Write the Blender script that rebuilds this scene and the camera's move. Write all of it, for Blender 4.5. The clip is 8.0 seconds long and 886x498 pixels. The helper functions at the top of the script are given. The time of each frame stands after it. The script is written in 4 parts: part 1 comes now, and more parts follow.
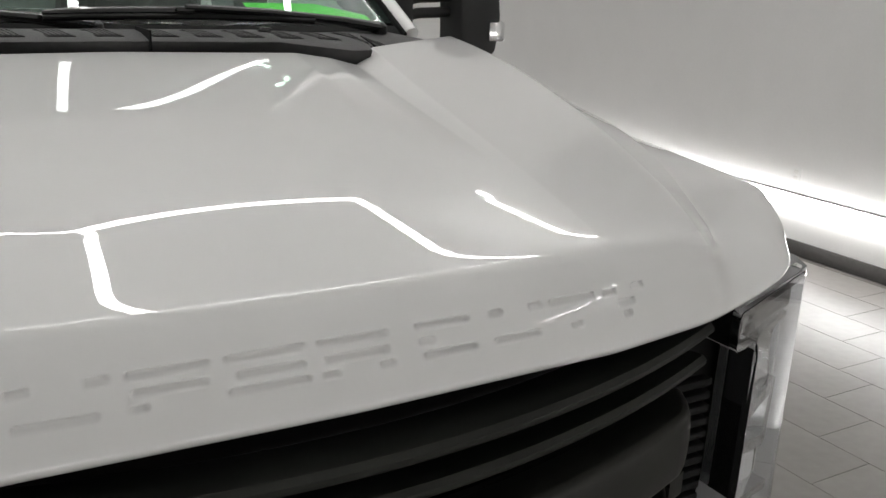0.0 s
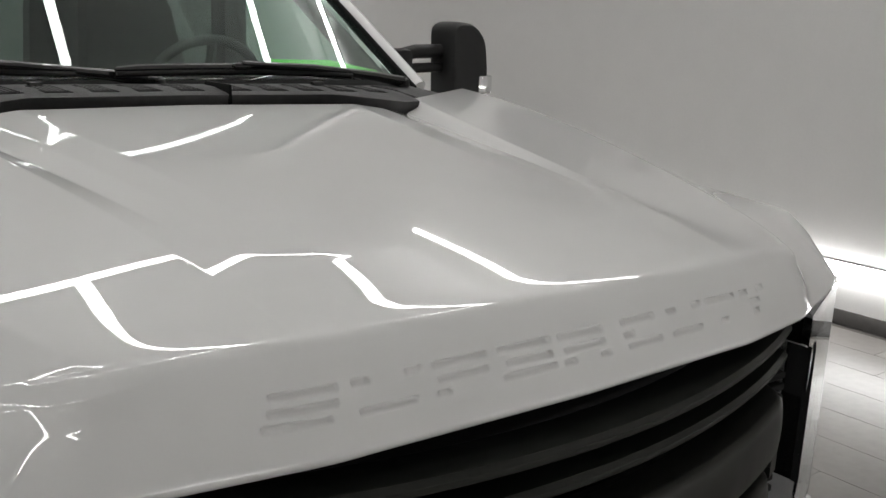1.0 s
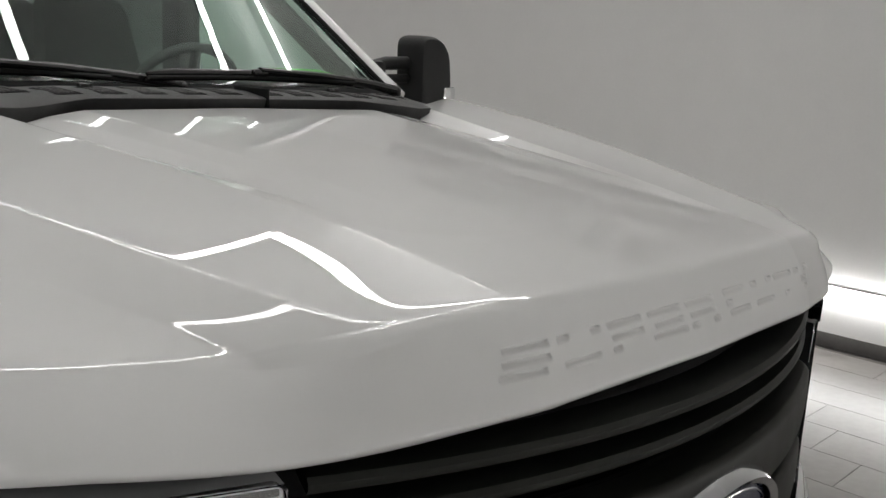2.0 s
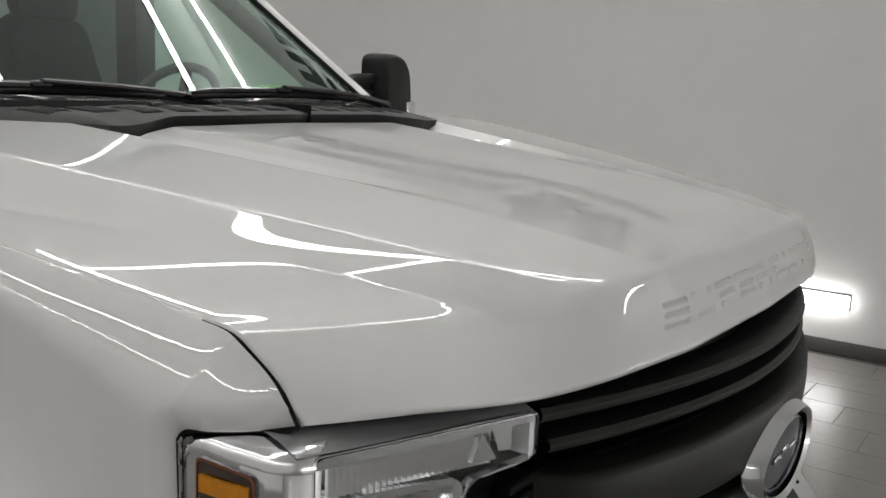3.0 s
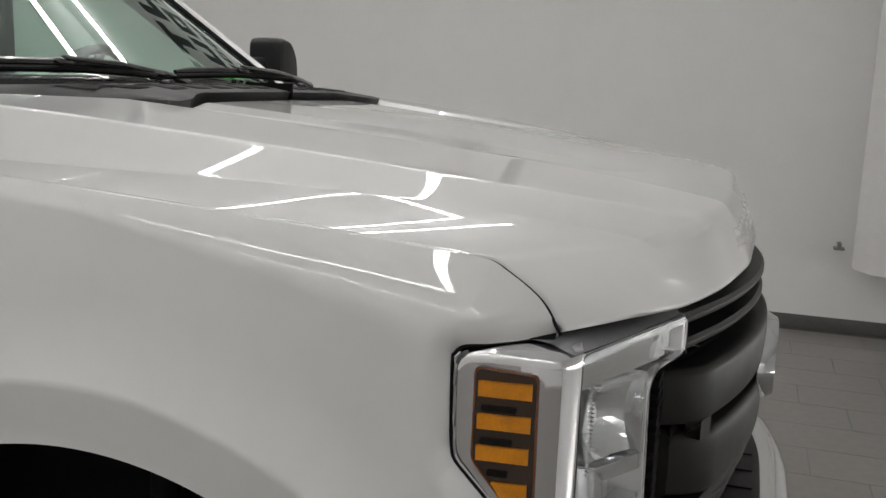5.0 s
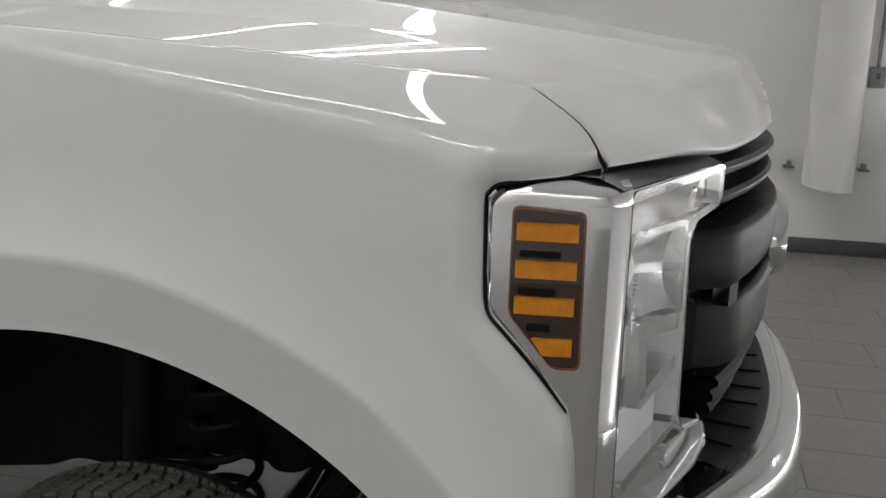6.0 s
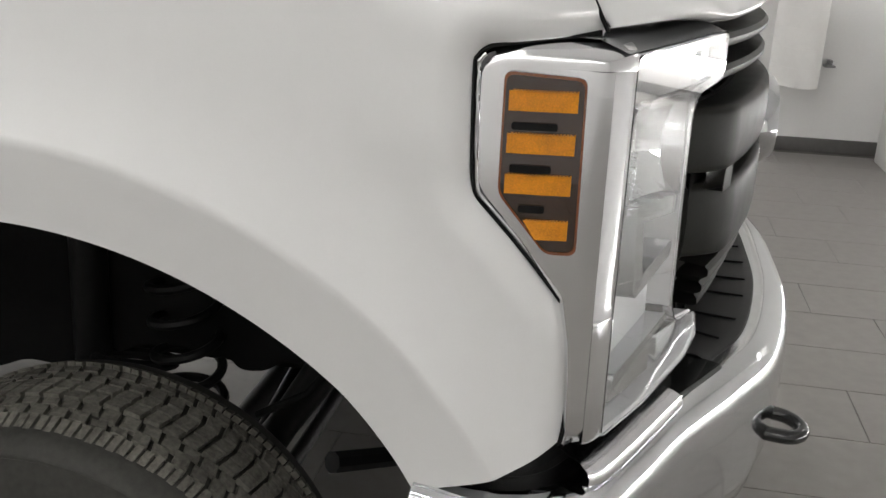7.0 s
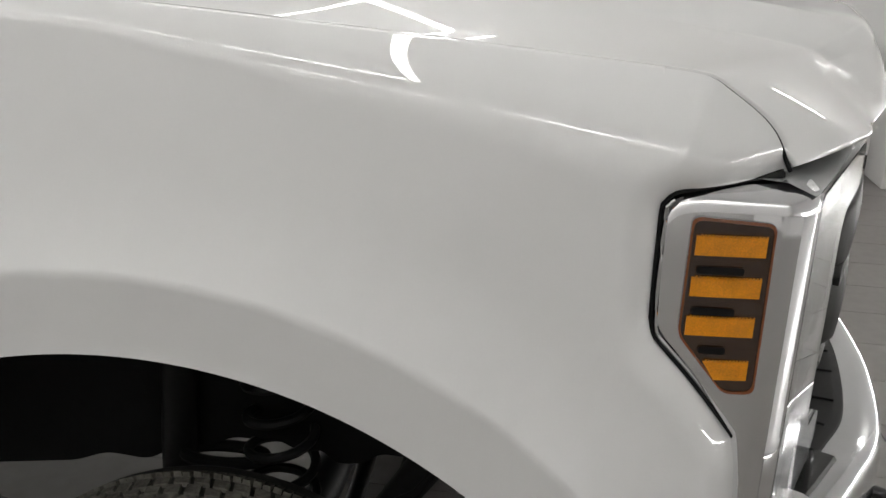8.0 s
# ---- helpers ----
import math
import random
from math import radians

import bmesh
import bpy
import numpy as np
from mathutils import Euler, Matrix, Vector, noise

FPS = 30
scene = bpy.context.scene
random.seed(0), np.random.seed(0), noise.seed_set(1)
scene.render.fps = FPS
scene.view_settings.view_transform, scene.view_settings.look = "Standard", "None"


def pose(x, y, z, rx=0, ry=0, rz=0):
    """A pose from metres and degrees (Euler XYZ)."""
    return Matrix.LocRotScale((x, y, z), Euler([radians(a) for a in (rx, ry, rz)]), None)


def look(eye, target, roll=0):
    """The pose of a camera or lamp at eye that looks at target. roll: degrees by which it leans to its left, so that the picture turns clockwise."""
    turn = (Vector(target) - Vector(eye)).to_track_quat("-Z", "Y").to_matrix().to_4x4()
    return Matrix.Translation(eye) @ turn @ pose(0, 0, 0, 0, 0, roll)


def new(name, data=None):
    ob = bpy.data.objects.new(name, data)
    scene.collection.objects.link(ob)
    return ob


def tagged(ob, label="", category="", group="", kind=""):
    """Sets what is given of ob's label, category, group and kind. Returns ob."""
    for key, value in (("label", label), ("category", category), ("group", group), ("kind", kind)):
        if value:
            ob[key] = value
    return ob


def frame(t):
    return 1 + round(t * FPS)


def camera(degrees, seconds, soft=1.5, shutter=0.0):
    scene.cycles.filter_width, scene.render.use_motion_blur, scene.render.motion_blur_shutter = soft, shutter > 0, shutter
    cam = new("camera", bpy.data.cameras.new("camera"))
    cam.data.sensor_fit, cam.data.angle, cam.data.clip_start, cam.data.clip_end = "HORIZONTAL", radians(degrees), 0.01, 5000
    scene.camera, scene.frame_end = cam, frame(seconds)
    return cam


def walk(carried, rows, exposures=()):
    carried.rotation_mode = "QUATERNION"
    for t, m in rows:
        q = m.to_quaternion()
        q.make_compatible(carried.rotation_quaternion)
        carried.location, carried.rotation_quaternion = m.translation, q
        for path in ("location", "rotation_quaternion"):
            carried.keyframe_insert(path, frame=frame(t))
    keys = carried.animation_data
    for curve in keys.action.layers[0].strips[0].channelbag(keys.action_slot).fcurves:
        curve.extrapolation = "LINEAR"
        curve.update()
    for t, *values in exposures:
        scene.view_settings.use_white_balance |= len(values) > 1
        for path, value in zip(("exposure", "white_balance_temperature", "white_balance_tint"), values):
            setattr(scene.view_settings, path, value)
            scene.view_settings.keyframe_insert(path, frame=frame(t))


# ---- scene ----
cam = camera(52.0, 8.0)
PATH = [
    (0, (-0.351, -0.809, 1.712), (0.616, 0.844, 1.136), 2.2),
    (0.5, (-0.55, -0.781, 1.717), (0.53, 0.831, 1.232), 2.7),
    (1, (-0.773, -0.76, 1.701), (0.415, 0.784, 1.247), 2.0),
    (1.2, (-0.851, -0.749, 1.689), (0.379, 0.764, 1.245), 2.0),
    (2.3, (-1.267, -0.576, 1.668), (0.21, 0.715, 1.28), 3.2),
    (2.5, (-1.356, -0.547, 1.667), (0.16, 0.702, 1.29), 3.0),
    (3, (-1.61, -0.467, 1.655), (0.008, 0.652, 1.294), 2.4),
    (3.5, (-1.775, -0.389, 1.634), (-0.084, 0.618, 1.277), 2.4),
    (4, (-1.897, -0.227, 1.609), (-0.131, 0.643, 1.26), 2.3),
    (4.2, (-1.944, -0.175, 1.604), (-0.152, 0.644, 1.258), 2.5),
    (5.3, (-2.098, 0.031, 1.591), (-0.21, 0.582, 1.229), 1.5),
    (5.5, (-2.058, 0.073, 1.555), (-0.16, 0.587, 1.188), 1.2),
    (5.8, (-1.99, 0.138, 1.473), (-0.082, 0.58, 1.07), 1.5),
    (6, (-2.001, 0.12, 1.43), (-0.113, 0.586, 0.964), 1.3),
    (6.5, (-1.955, 0.142, 1.33), (-0.091, 0.538, 0.724), 1.8),
    (7, (-1.913, 0.169, 1.373), (-0.062, 0.525, 0.705), 1.9),
    (7.5, (-1.87, 0.247, 1.454), (-0.017, 0.575, 0.776), 1.8),
    (8, (-1.88, 0.408, 1.506), (-0.018, 0.687, 0.832), 1.7),
]
EXPOSURES = [(0.0, -0.09), (0.5, -0.25), (1.0, -0.32), (2.5, -0.33), (3.0, -0.22), (3.5, -0.14), (4.2, -0.12), (5.5, -0.13), (6.0, -0.08), (6.5, 0.40), (7.0, 0.56), (7.5, 0.46), (8.0, 0.24)]
walk(cam, [(t, look(eye, target, roll)) for t, eye, target, roll in PATH], EXPOSURES)

# ---- world and lamps ----
world = bpy.data.worlds.new("world")
scene.world = world
world.use_nodes = True
world.node_tree.nodes["Background"].inputs["Color"].default_value = (0.5, 0.52, 0.55, 1)
world.node_tree.nodes["Background"].inputs["Strength"].default_value = 0.05
WALL_X, CEIL_Z, HANG_Z, GROUND = 4.83, 5.9, 4.0, -0.055
STRIP_GLOW = 20.0


# ---- materials ----
def material(name, color, rough=0.5, metal=0.0, coat=0.0, grain=0.0, scale=40.0, bump=0.0, spread=0.06, ior=1.5, spec=0.5):
    m = bpy.data.materials.new(name)
    m.use_nodes = True
    nt = m.node_tree
    b = nt.nodes["Principled BSDF"]
    b.inputs["Base Color"].default_value = (*color, 1)
    b.inputs["Roughness"].default_value = rough
    b.inputs["Metallic"].default_value = metal
    b.inputs["Coat Weight"].default_value = coat
    b.inputs["Coat Roughness"].default_value = 0.004
    b.inputs["Coat IOR"].default_value = 1.68
    b.inputs["Specular IOR Level"].default_value = spec
    b.inputs["IOR"].default_value = ior
    if grain or bump:
        co = nt.nodes.new("ShaderNodeTexCoord")
        n1 = nt.nodes.new("ShaderNodeTexNoise")
        n1.inputs["Scale"].default_value = scale
        n1.inputs["Detail"].default_value = 6
        n2 = nt.nodes.new("ShaderNodeTexNoise")
        n2.inputs["Scale"].default_value = scale * 0.08
        n2.inputs["Detail"].default_value = 3
        for n in (n1, n2):
            nt.links.new(co.outputs["Object"], n.inputs["Vector"])
        add = nt.nodes.new("ShaderNodeMath")
        add.operation = "ADD"
        nt.links.new(n1.outputs["Fac"], add.inputs[0])
        nt.links.new(n2.outputs["Fac"], add.inputs[1])
        if grain:
            ramp = nt.nodes.new("ShaderNodeMapRange")
            ramp.inputs["From Min"].default_value = 0.6
            ramp.inputs["From Max"].default_value = 1.4
            ramp.inputs["To Min"].default_value = 1 - grain
            ramp.inputs["To Max"].default_value = 1 + grain
            mix = nt.nodes.new("ShaderNodeVectorMath")
            mix.operation = "SCALE"
            mix.inputs[0].default_value = color
            nt.links.new(add.outputs[0], ramp.inputs["Value"])
            nt.links.new(ramp.outputs[0], mix.inputs["Scale"])
            nt.links.new(mix.outputs[0], b.inputs["Base Color"])
            rr = nt.nodes.new("ShaderNodeMapRange")
            rr.inputs["To Min"].default_value = max(0.0, rough - spread)
            rr.inputs["To Max"].default_value = min(1.0, rough + spread)
            nt.links.new(n2.outputs["Fac"], rr.inputs["Value"])
            nt.links.new(rr.outputs[0], b.inputs["Roughness"])
        if bump:
            bp = nt.nodes.new("ShaderNodeBump")
            bp.inputs["Strength"].default_value = bump
            bp.inputs["Distance"].default_value = 0.002
            nt.links.new(n1.outputs["Fac"], bp.inputs["Height"])
            nt.links.new(bp.outputs[0], b.inputs["Normal"])
    return m


def glowing(name, color, strength):
    m = bpy.data.materials.new(name)
    m.use_nodes = True
    b = m.node_tree.nodes["Principled BSDF"]
    b.inputs["Base Color"].default_value = (*color, 1)
    b.inputs["Emission Color"].default_value = (*color, 1)
    b.inputs["Emission Strength"].default_value = strength
    return m


def glassy(name, color, ior=1.45, rough=0.0):
    m = bpy.data.materials.new(name)
    m.use_nodes = True
    b = m.node_tree.nodes["Principled BSDF"]
    b.inputs["Base Color"].default_value = (*color, 1)
    b.inputs["Transmission Weight"].default_value = 1.0
    b.inputs["Roughness"].default_value = rough
    b.inputs["IOR"].default_value = ior
    return m


PAINT = material("white_paint", (0.755, 0.755, 0.745), 0.4, 0, 1.0, grain=0.012, scale=300, spec=0.12)
CHROME = material("chrome", (0.70, 0.71, 0.72), 0.08, 1.0, grain=0.03, scale=60, spread=0.03)
BLACK_PLASTIC = material("black_plastic", (0.018, 0.018, 0.018), 0.5, grain=0.2, scale=500, bump=0.25, spec=0.3)
COWL = material("cowl_plastic", (0.055, 0.055, 0.055), 0.55, grain=0.2, scale=500, bump=0.25, spec=0.3)
GLOSS_BLACK = material("gloss_black", (0.012, 0.012, 0.012), 0.2, coat=0.3, grain=0.1, scale=200)
GRILLE_GREY = material("grille_grey", (0.018, 0.018, 0.015), 0.46, coat=0.0, grain=0.12, scale=260, bump=0.08, spec=0.2)
RUBBER = material("tyre_rubber", (0.125, 0.120, 0.102), 0.75, grain=0.55, scale=140, bump=0.9, spec=0.3)
# darker than the tread rubber, which paints shade into the grooves
CARCASS = material("tyre_carcass", (0.045, 0.044, 0.039), 0.7, grain=0.3, scale=90, bump=0.4, spec=0.3)
STEEL = material("dark_steel", (0.010, 0.010, 0.010), 0.55, 0.2, spec=0.3, grain=0.3, scale=60, bump=0.3)
LINER = material("liner", (0.006, 0.006, 0.006), 0.8, spec=0.2, grain=0.3, scale=80, bump=0.3)
WALL = material("wall_paint", (0.81, 0.805, 0.795), 0.6, grain=0.02, scale=60, bump=0.04)
CEILING = material("ceiling_paint", (0.78, 0.78, 0.78), 0.8, grain=0.02, scale=40)
BASE = material("baseboard", (0.10, 0.095, 0.092), 0.5, grain=0.15, scale=30)
TILE = material("floor_tile", (0.225, 0.212, 0.20), 0.32, grain=0.14, scale=18, bump=0.05, spread=0.1)
GROUT = material("grout", (0.15, 0.14, 0.132), 0.9, grain=0.2, scale=60)
STRIP = glowing("strip_glow", (1.0, 0.99, 0.975), STRIP_GLOW)
GLASS = glassy("windscreen_glass", (0.70, 0.88, 0.79), 1.5)
GLASS_DARK = glassy("privacy_glass", (0.16, 0.19, 0.18), 1.5)
LENS = glassy("lamp_lens", (0.97, 0.98, 0.98), 1.45)
HOSE = material("hose_white", (0.74, 0.73, 0.71), 0.6, grain=0.03, scale=30, bump=0.1)
BOX_GREY = material("box_grey", (0.22, 0.22, 0.22), 0.45, 0.3, grain=0.1, scale=50)
AMBER_DARK = material("smoked_amber", (0.034, 0.013, 0.004), 0.15, coat=0.8, grain=0.25, scale=30)
AMBER = material("amber_reflector", (0.66, 0.24, 0.002), 0.35, coat=0.2, grain=0.3, scale=500, bump=0.3)
SILVER = material("lamp_silver", (0.9, 0.9, 0.91), 0.22, 0.25, grain=0.04, scale=80)
BEZEL = material("bezel_chrome", (0.84, 0.84, 0.85), 0.14, 1.0, grain=0.03, scale=40)
DECK = material("lamp_deck", (0.27, 0.275, 0.28), 0.2, 0.3, coat=0.6, grain=0.06, scale=60)
BLUE = material("badge_blue", (0.02, 0.03, 0.075), 0.25, coat=1.0, grain=0.08, scale=100)
SEAT = material("seat_cloth", (0.013, 0.0145, 0.014), 0.85, grain=0.25, scale=200, bump=0.3)
TRIM = material("cabin_trim", (0.024, 0.026, 0.025), 0.7, grain=0.15, scale=300, bump=0.2)
GLOSS_GREY = material("louvre_grey", (0.022, 0.023, 0.020), 0.42, coat=0.0, spec=0.22, grain=0.1, scale=200)
REFLECTION = material("reflection_trim", (0.20, 0.20, 0.21), 0.15, 0.6, coat=1.0, grain=0.1, scale=60)
AMBER_RIM = material("amber_rim", (0.17, 0.045, 0.012), 0.2, coat=1.0, grain=0.1, scale=60)
GREEN = material("green_paper", (0.06, 0.62, 0.02), 0.6, grain=0.03, scale=30)
SIGN = material("sign_grey", (0.012, 0.012, 0.012), 0.5, grain=0.1, scale=40)


# ---- mesh helpers ----
def part(name, bm, mat, parent=None, label="", smooth=True):
    me = bpy.data.meshes.new(name)
    bm.to_mesh(me)
    bm.free()
    me.materials.append(mat)
    if smooth:
        me.polygons.foreach_set("use_smooth", [True] * len(me.polygons))
        me.set_sharp_from_angle(angle=radians(38))
    ob = new(name, me)
    if parent:
        ob.parent = parent
    if label:
        ob["label"] = label
    return ob


def grid_mesh(name, P, mat, parent=None, label="", flip=False, smooth=True, sharp=38):
    """P: array rows x cols x 3."""
    n, m = P.shape[:2]
    idx = np.arange(n * m).reshape(n, m)
    q = np.stack([idx[:-1, :-1], idx[:-1, 1:], idx[1:, 1:], idx[1:, :-1]], -1).reshape(-1, 4)
    if flip:
        q = q[:, ::-1]
    me = bpy.data.meshes.new(name)
    me.from_pydata(P.reshape(-1, 3).tolist(), [], q.tolist())
    me.materials.append(mat)
    if smooth:
        me.polygons.foreach_set("use_smooth", [True] * len(me.polygons))
        if sharp:
            me.set_sharp_from_angle(angle=radians(sharp))
    ob = new(name, me)
    if parent:
        ob.parent = parent
    if label:
        ob["label"] = label
    return ob


def box_bm(bm, lo, hi, bevel=0.0):
    r = bmesh.ops.create_cube(bm, size=1.0)
    vs = r["verts"]
    for v in vs:
        v.co = Vector([(l + h) / 2 + c * (h - l) for c, l, h in zip(v.co, lo, hi)])
    if bevel:
        es = list({e for v in vs for e in v.link_edges})
        bmesh.ops.bevel(bm, geom=es, offset=bevel, segments=2, affect="EDGES", profile=0.5)
    return vs


def box(name, lo, hi, mat, parent=None, bevel=0.0, label="", smooth=True):
    bm = bmesh.new()
    box_bm(bm, lo, hi, bevel)
    return part(name, bm, mat, parent, label, smooth=bevel > 0 and smooth)


def tube(name, pts, radius, mat, parent=None, sides=12, label="", flat=1.0, closed=False):
    """A tube along pts; radius may be a list."""
    pts = [Vector(p) for p in pts]
    rad = radius if isinstance(radius, (list, tuple)) else [radius] * len(pts)
    bm = bmesh.new()
    rings = []
    n = len(pts)
    for i, p in enumerate(pts):
        a = pts[(i - 1) % n] if closed or i > 0 else p
        b = pts[(i + 1) % n] if closed or i < n - 1 else p
        d = (b - a).normalized()
        side = d.cross(Vector((0, 0, 1)))
        side = side.normalized() if side.length > 1e-4 else Vector((1, 0, 0))
        up = side.cross(d).normalized()
        rings.append([bm.verts.new(p + rad[i] * (math.cos(k * math.tau / sides) * side + flat * math.sin(k * math.tau / sides) * up)) for k in range(sides)])
    for i in range(n if closed else n - 1):
        r0, r1 = rings[i], rings[(i + 1) % n]
        for k in range(sides):
            bm.faces.new((r0[k], r0[(k + 1) % sides], r1[(k + 1) % sides], r1[k]))
    if not closed:
        bm.faces.new(rings[0][::-1])
        bm.faces.new(rings[-1])
    bmesh.ops.recalc_face_normals(bm, faces=bm.faces)
    return part(name, bm, mat, parent, label)


def lathe(bm, profile, n, m=Matrix()):
    """profile: (radius, height) pairs turned about the z axis."""
    rings = [[bm.verts.new(m @ Vector((r * math.cos(k * math.tau / n), r * math.sin(k * math.tau / n), h))) for k in range(n)] for r, h in profile]
    for a, b in zip(rings[:-1], rings[1:]):
        for k in range(n):
            bm.faces.new((a[k], a[(k + 1) % n], b[(k + 1) % n], b[k]))
    return rings


def prism(bm, outline, plane, d0, d1):
    """Extrude a closed 2D outline. plane: a function (u, v, d) to a point."""
    a = [bm.verts.new(plane(u, v, d0)) for u, v in outline]
    b = [bm.verts.new(plane(u, v, d1)) for u, v in outline]
    n = len(outline)
    bm.faces.new(a)
    bm.faces.new(b[::-1])
    for k in range(n):
        bm.faces.new((a[k], b[k], b[(k + 1) % n], a[(k + 1) % n]))
    bmesh.ops.recalc_face_normals(bm, faces=bm.faces)


def rounded(pts, r, n=4):
    """A closed outline with its corners rounded by up to r."""
    out = []
    for i, p in enumerate(pts):
        p = Vector(p)
        a, b = Vector(pts[i - 1]), Vector(pts[(i + 1) % len(pts)])
        da, db = a - p, b - p
        ra, rb = min(r, da.length * 0.45), min(r, db.length * 0.45)
        s, e = p + da.normalized() * ra, p + db.normalized() * rb
        for k in range(n + 1):
            t = k / n
            out.append(tuple((1 - t) ** 2 * s + 2 * t * (1 - t) * p + t * t * e))
    return out


def empty(name, at, label, category, group=""):
    e = new(name)
    e.location = at
    return tagged(e, label, category, group)


def smooth_rows(P, k, axis=0):
    """Box smoothing of a grid by k samples each way."""
    out = np.zeros_like(P)
    n = P.shape[axis]
    for d in range(-k, k + 1):
        i = np.clip(np.arange(n) + d, 0, n - 1)
        out += np.take(P, i, axis)
    return out / (2 * k + 1)


def smooth_line(table, y):
    """Least-squares smooth curve through rows (y, x, z): a parabola in plan, a cubic in height."""
    t = np.array(table, float)
    y0 = t[0, 0]
    base = lambda v: np.stack([np.ones_like(v), v, v * v, v ** 3][:max(3, min(4, len(t) - 1))], -1)
    b2 = lambda v: np.stack([np.ones_like(v), v, v * v], -1)
    cx = np.linalg.lstsq(b2(t[:, 0]), t[:, 1], rcond=None)[0]
    cz = np.linalg.lstsq(base(t[:, 0]), t[:, 2], rcond=None)[0]
    y = np.asarray(y, float)
    return b2(y) @ cx, base(y) @ cz


# ---- room ----
def room():
    x0, x1, y0, y1 = -5.4, WALL_X, -5.5, 11.0
    floor = tagged(box("floor", (x0 - 0.2, y0 - 0.2, -0.3), (x1 + 0.2, y1 + 0.2, GROUND - 0.006), GROUT), "grey rectangular porcelain tiles with thin dark joints", "floor", kind="structure")
    tagged(box("wall_east", (x1, y0, GROUND), (x1 + 0.2, y1, CEIL_Z), WALL), "smooth pale grey painted wall of the booth", "wall", kind="structure")
    tagged(box("wall_west", (x0 - 0.2, y0, GROUND), (x0, y1, CEIL_Z), WALL), "smooth pale grey painted wall", "wall", kind="structure")
    tagged(box("wall_south", (x0 - 0.2, y0 - 0.2, GROUND), (x1 + 0.2, y0, CEIL_Z), WALL), "smooth pale grey painted wall", "wall", kind="structure")
    tagged(box("wall_north", (x0 - 0.2, y1, GROUND), (x1 + 0.2, y1 + 0.2, CEIL_Z), WALL), "smooth pale grey painted wall", "wall", kind="structure")
    tagged(box("ceiling", (x0 - 0.2, y0 - 0.2, CEIL_Z), (x1 + 0.2, y1 + 0.2, CEIL_Z + 0.2), CEILING), "dull pale grey ceiling above the light strips", "ceiling", kind="structure")
    tagged(box("baseboard", (x1 - 0.014, y0, GROUND), (x1, y1, GROUND + 0.10), BASE, bevel=0.004), "dark grey baseboard along the pale wall", "baseboard", kind="structure")
    # staggered tiles, 0.6 by 0.3, long side across the truck
    L, W, g = 0.66, 0.338, 0.0013
    bm = bmesh.new()
    box_bm(bm, (g, g, -0.006), (W - g, L - g, 0.0), 0.0008)
    me = bpy.data.meshes.new("tile")
    bm.to_mesh(me)
    bm.free()
    me.materials.append(TILE)
    return floor, me, L, W


FLOOR, TILE_MESH, TILE_L, TILE_W = room()


def strip_light(name, a, b, width, down=0.03):
    """A slim glowing bar in a thin housing, hung on wires from the ceiling, from a to b."""
    e = empty(name, (0, 0, 0), "long slim white light strip hung below the ceiling", "light strip", "hanging light strips")
    (xa, ya), (xb, yb) = a, b
    h = width / 2
    lo, hi = (min(xa, xb) - (h if xa == xb else 0), min(ya, yb) - (h if ya == yb else 0)), (max(xa, xb) + (h if xa == xb else 0), max(ya, yb) + (h if ya == yb else 0))
    box("housing", (*lo, HANG_Z - down), (*hi, HANG_Z), BASE, e)
    bm = bmesh.new()
    box_bm(bm, (lo[0] + 0.003, lo[1] + 0.003, HANG_Z - down - 0.012), (hi[0] - 0.003, hi[1] - 0.003, HANG_Z - down))
    bmesh.ops.delete(bm, geom=[f for f in bm.faces if f.normal.z > 0.5], context="FACES_ONLY")
    part("diffuser", bm, STRIP, e, smooth=False)
    for t in (0.1, 0.9):
        x, y = xa + (xb - xa) * t, ya + (yb - ya) * t
        tube("wire", [(x, y, HANG_Z), (x, y, CEIL_Z)], 0.0015, BASE, e, 6)
    return e


# runs of strips, jogging sideways as they go
RUNS = [
    [(0.32, 0.80), (0.32, 3.70)],
    [(-0.4, 3.70), (2.05, 3.70)],
    [(2.05, 0.80), (2.05, 3.70)],
    [(-3.1, 0.80), (2.05, 0.80)],
    [(-1.2, 8.5), (3.3, 8.5), (3.3, 10.2)],
    [(-3.1, 0.80), (-3.1, 8.2)],
    [(-4.9, -3.4), (-4.9, 9.6)],
    # unseen run, added as fill for the front of the east wall
    [(4.5, -5.3), (4.5, -3.4)],
]
for run in RUNS:
    for p, q in zip(run[:-1], run[1:]):
        strip_light("ceiling_strip", p, q, 0.075)


def wall_strip(y0, y1, z, label):
    """A flat glowing bar in a shallow channel along the east wall."""
    e = empty("wall_light_strip", (WALL_X, y0, z), label, "light strip", "wall light strips")
    box("housing", (-0.02, 0, -0.05), (0, y1 - y0, 0.05), BASE, e)
    box("diffuser", (-0.05, 0.005, -0.043), (-0.021, y1 - y0 - 0.005, 0.043), STRIP, e)


wall_strip(0.655, 10.6, 0.317, "bright white light strip low along the pale wall")
# added out of view, only to lift the right-hand wall and floor
wall_strip(-5.3, -2.3, 0.317, "bright white light strip low along the pale wall")
wall_strip(0.655, 6.0, 5.55, "bright white light strip high on the wall above the sign")
# added fill light, out of view: brightens the truck's front face
front = empty("wall_light_strip", (-3.2, -5.5, 0.317), "added white light strip low along the unseen front wall", "light strip", "wall light strips")
box("housing", (0, 0, -0.075), (7.9, 0.02, 0.075), BASE, front)
box("diffuser", (0.01, 0.021, -0.068), (7.89, 0.05, 0.068), STRIP, front)


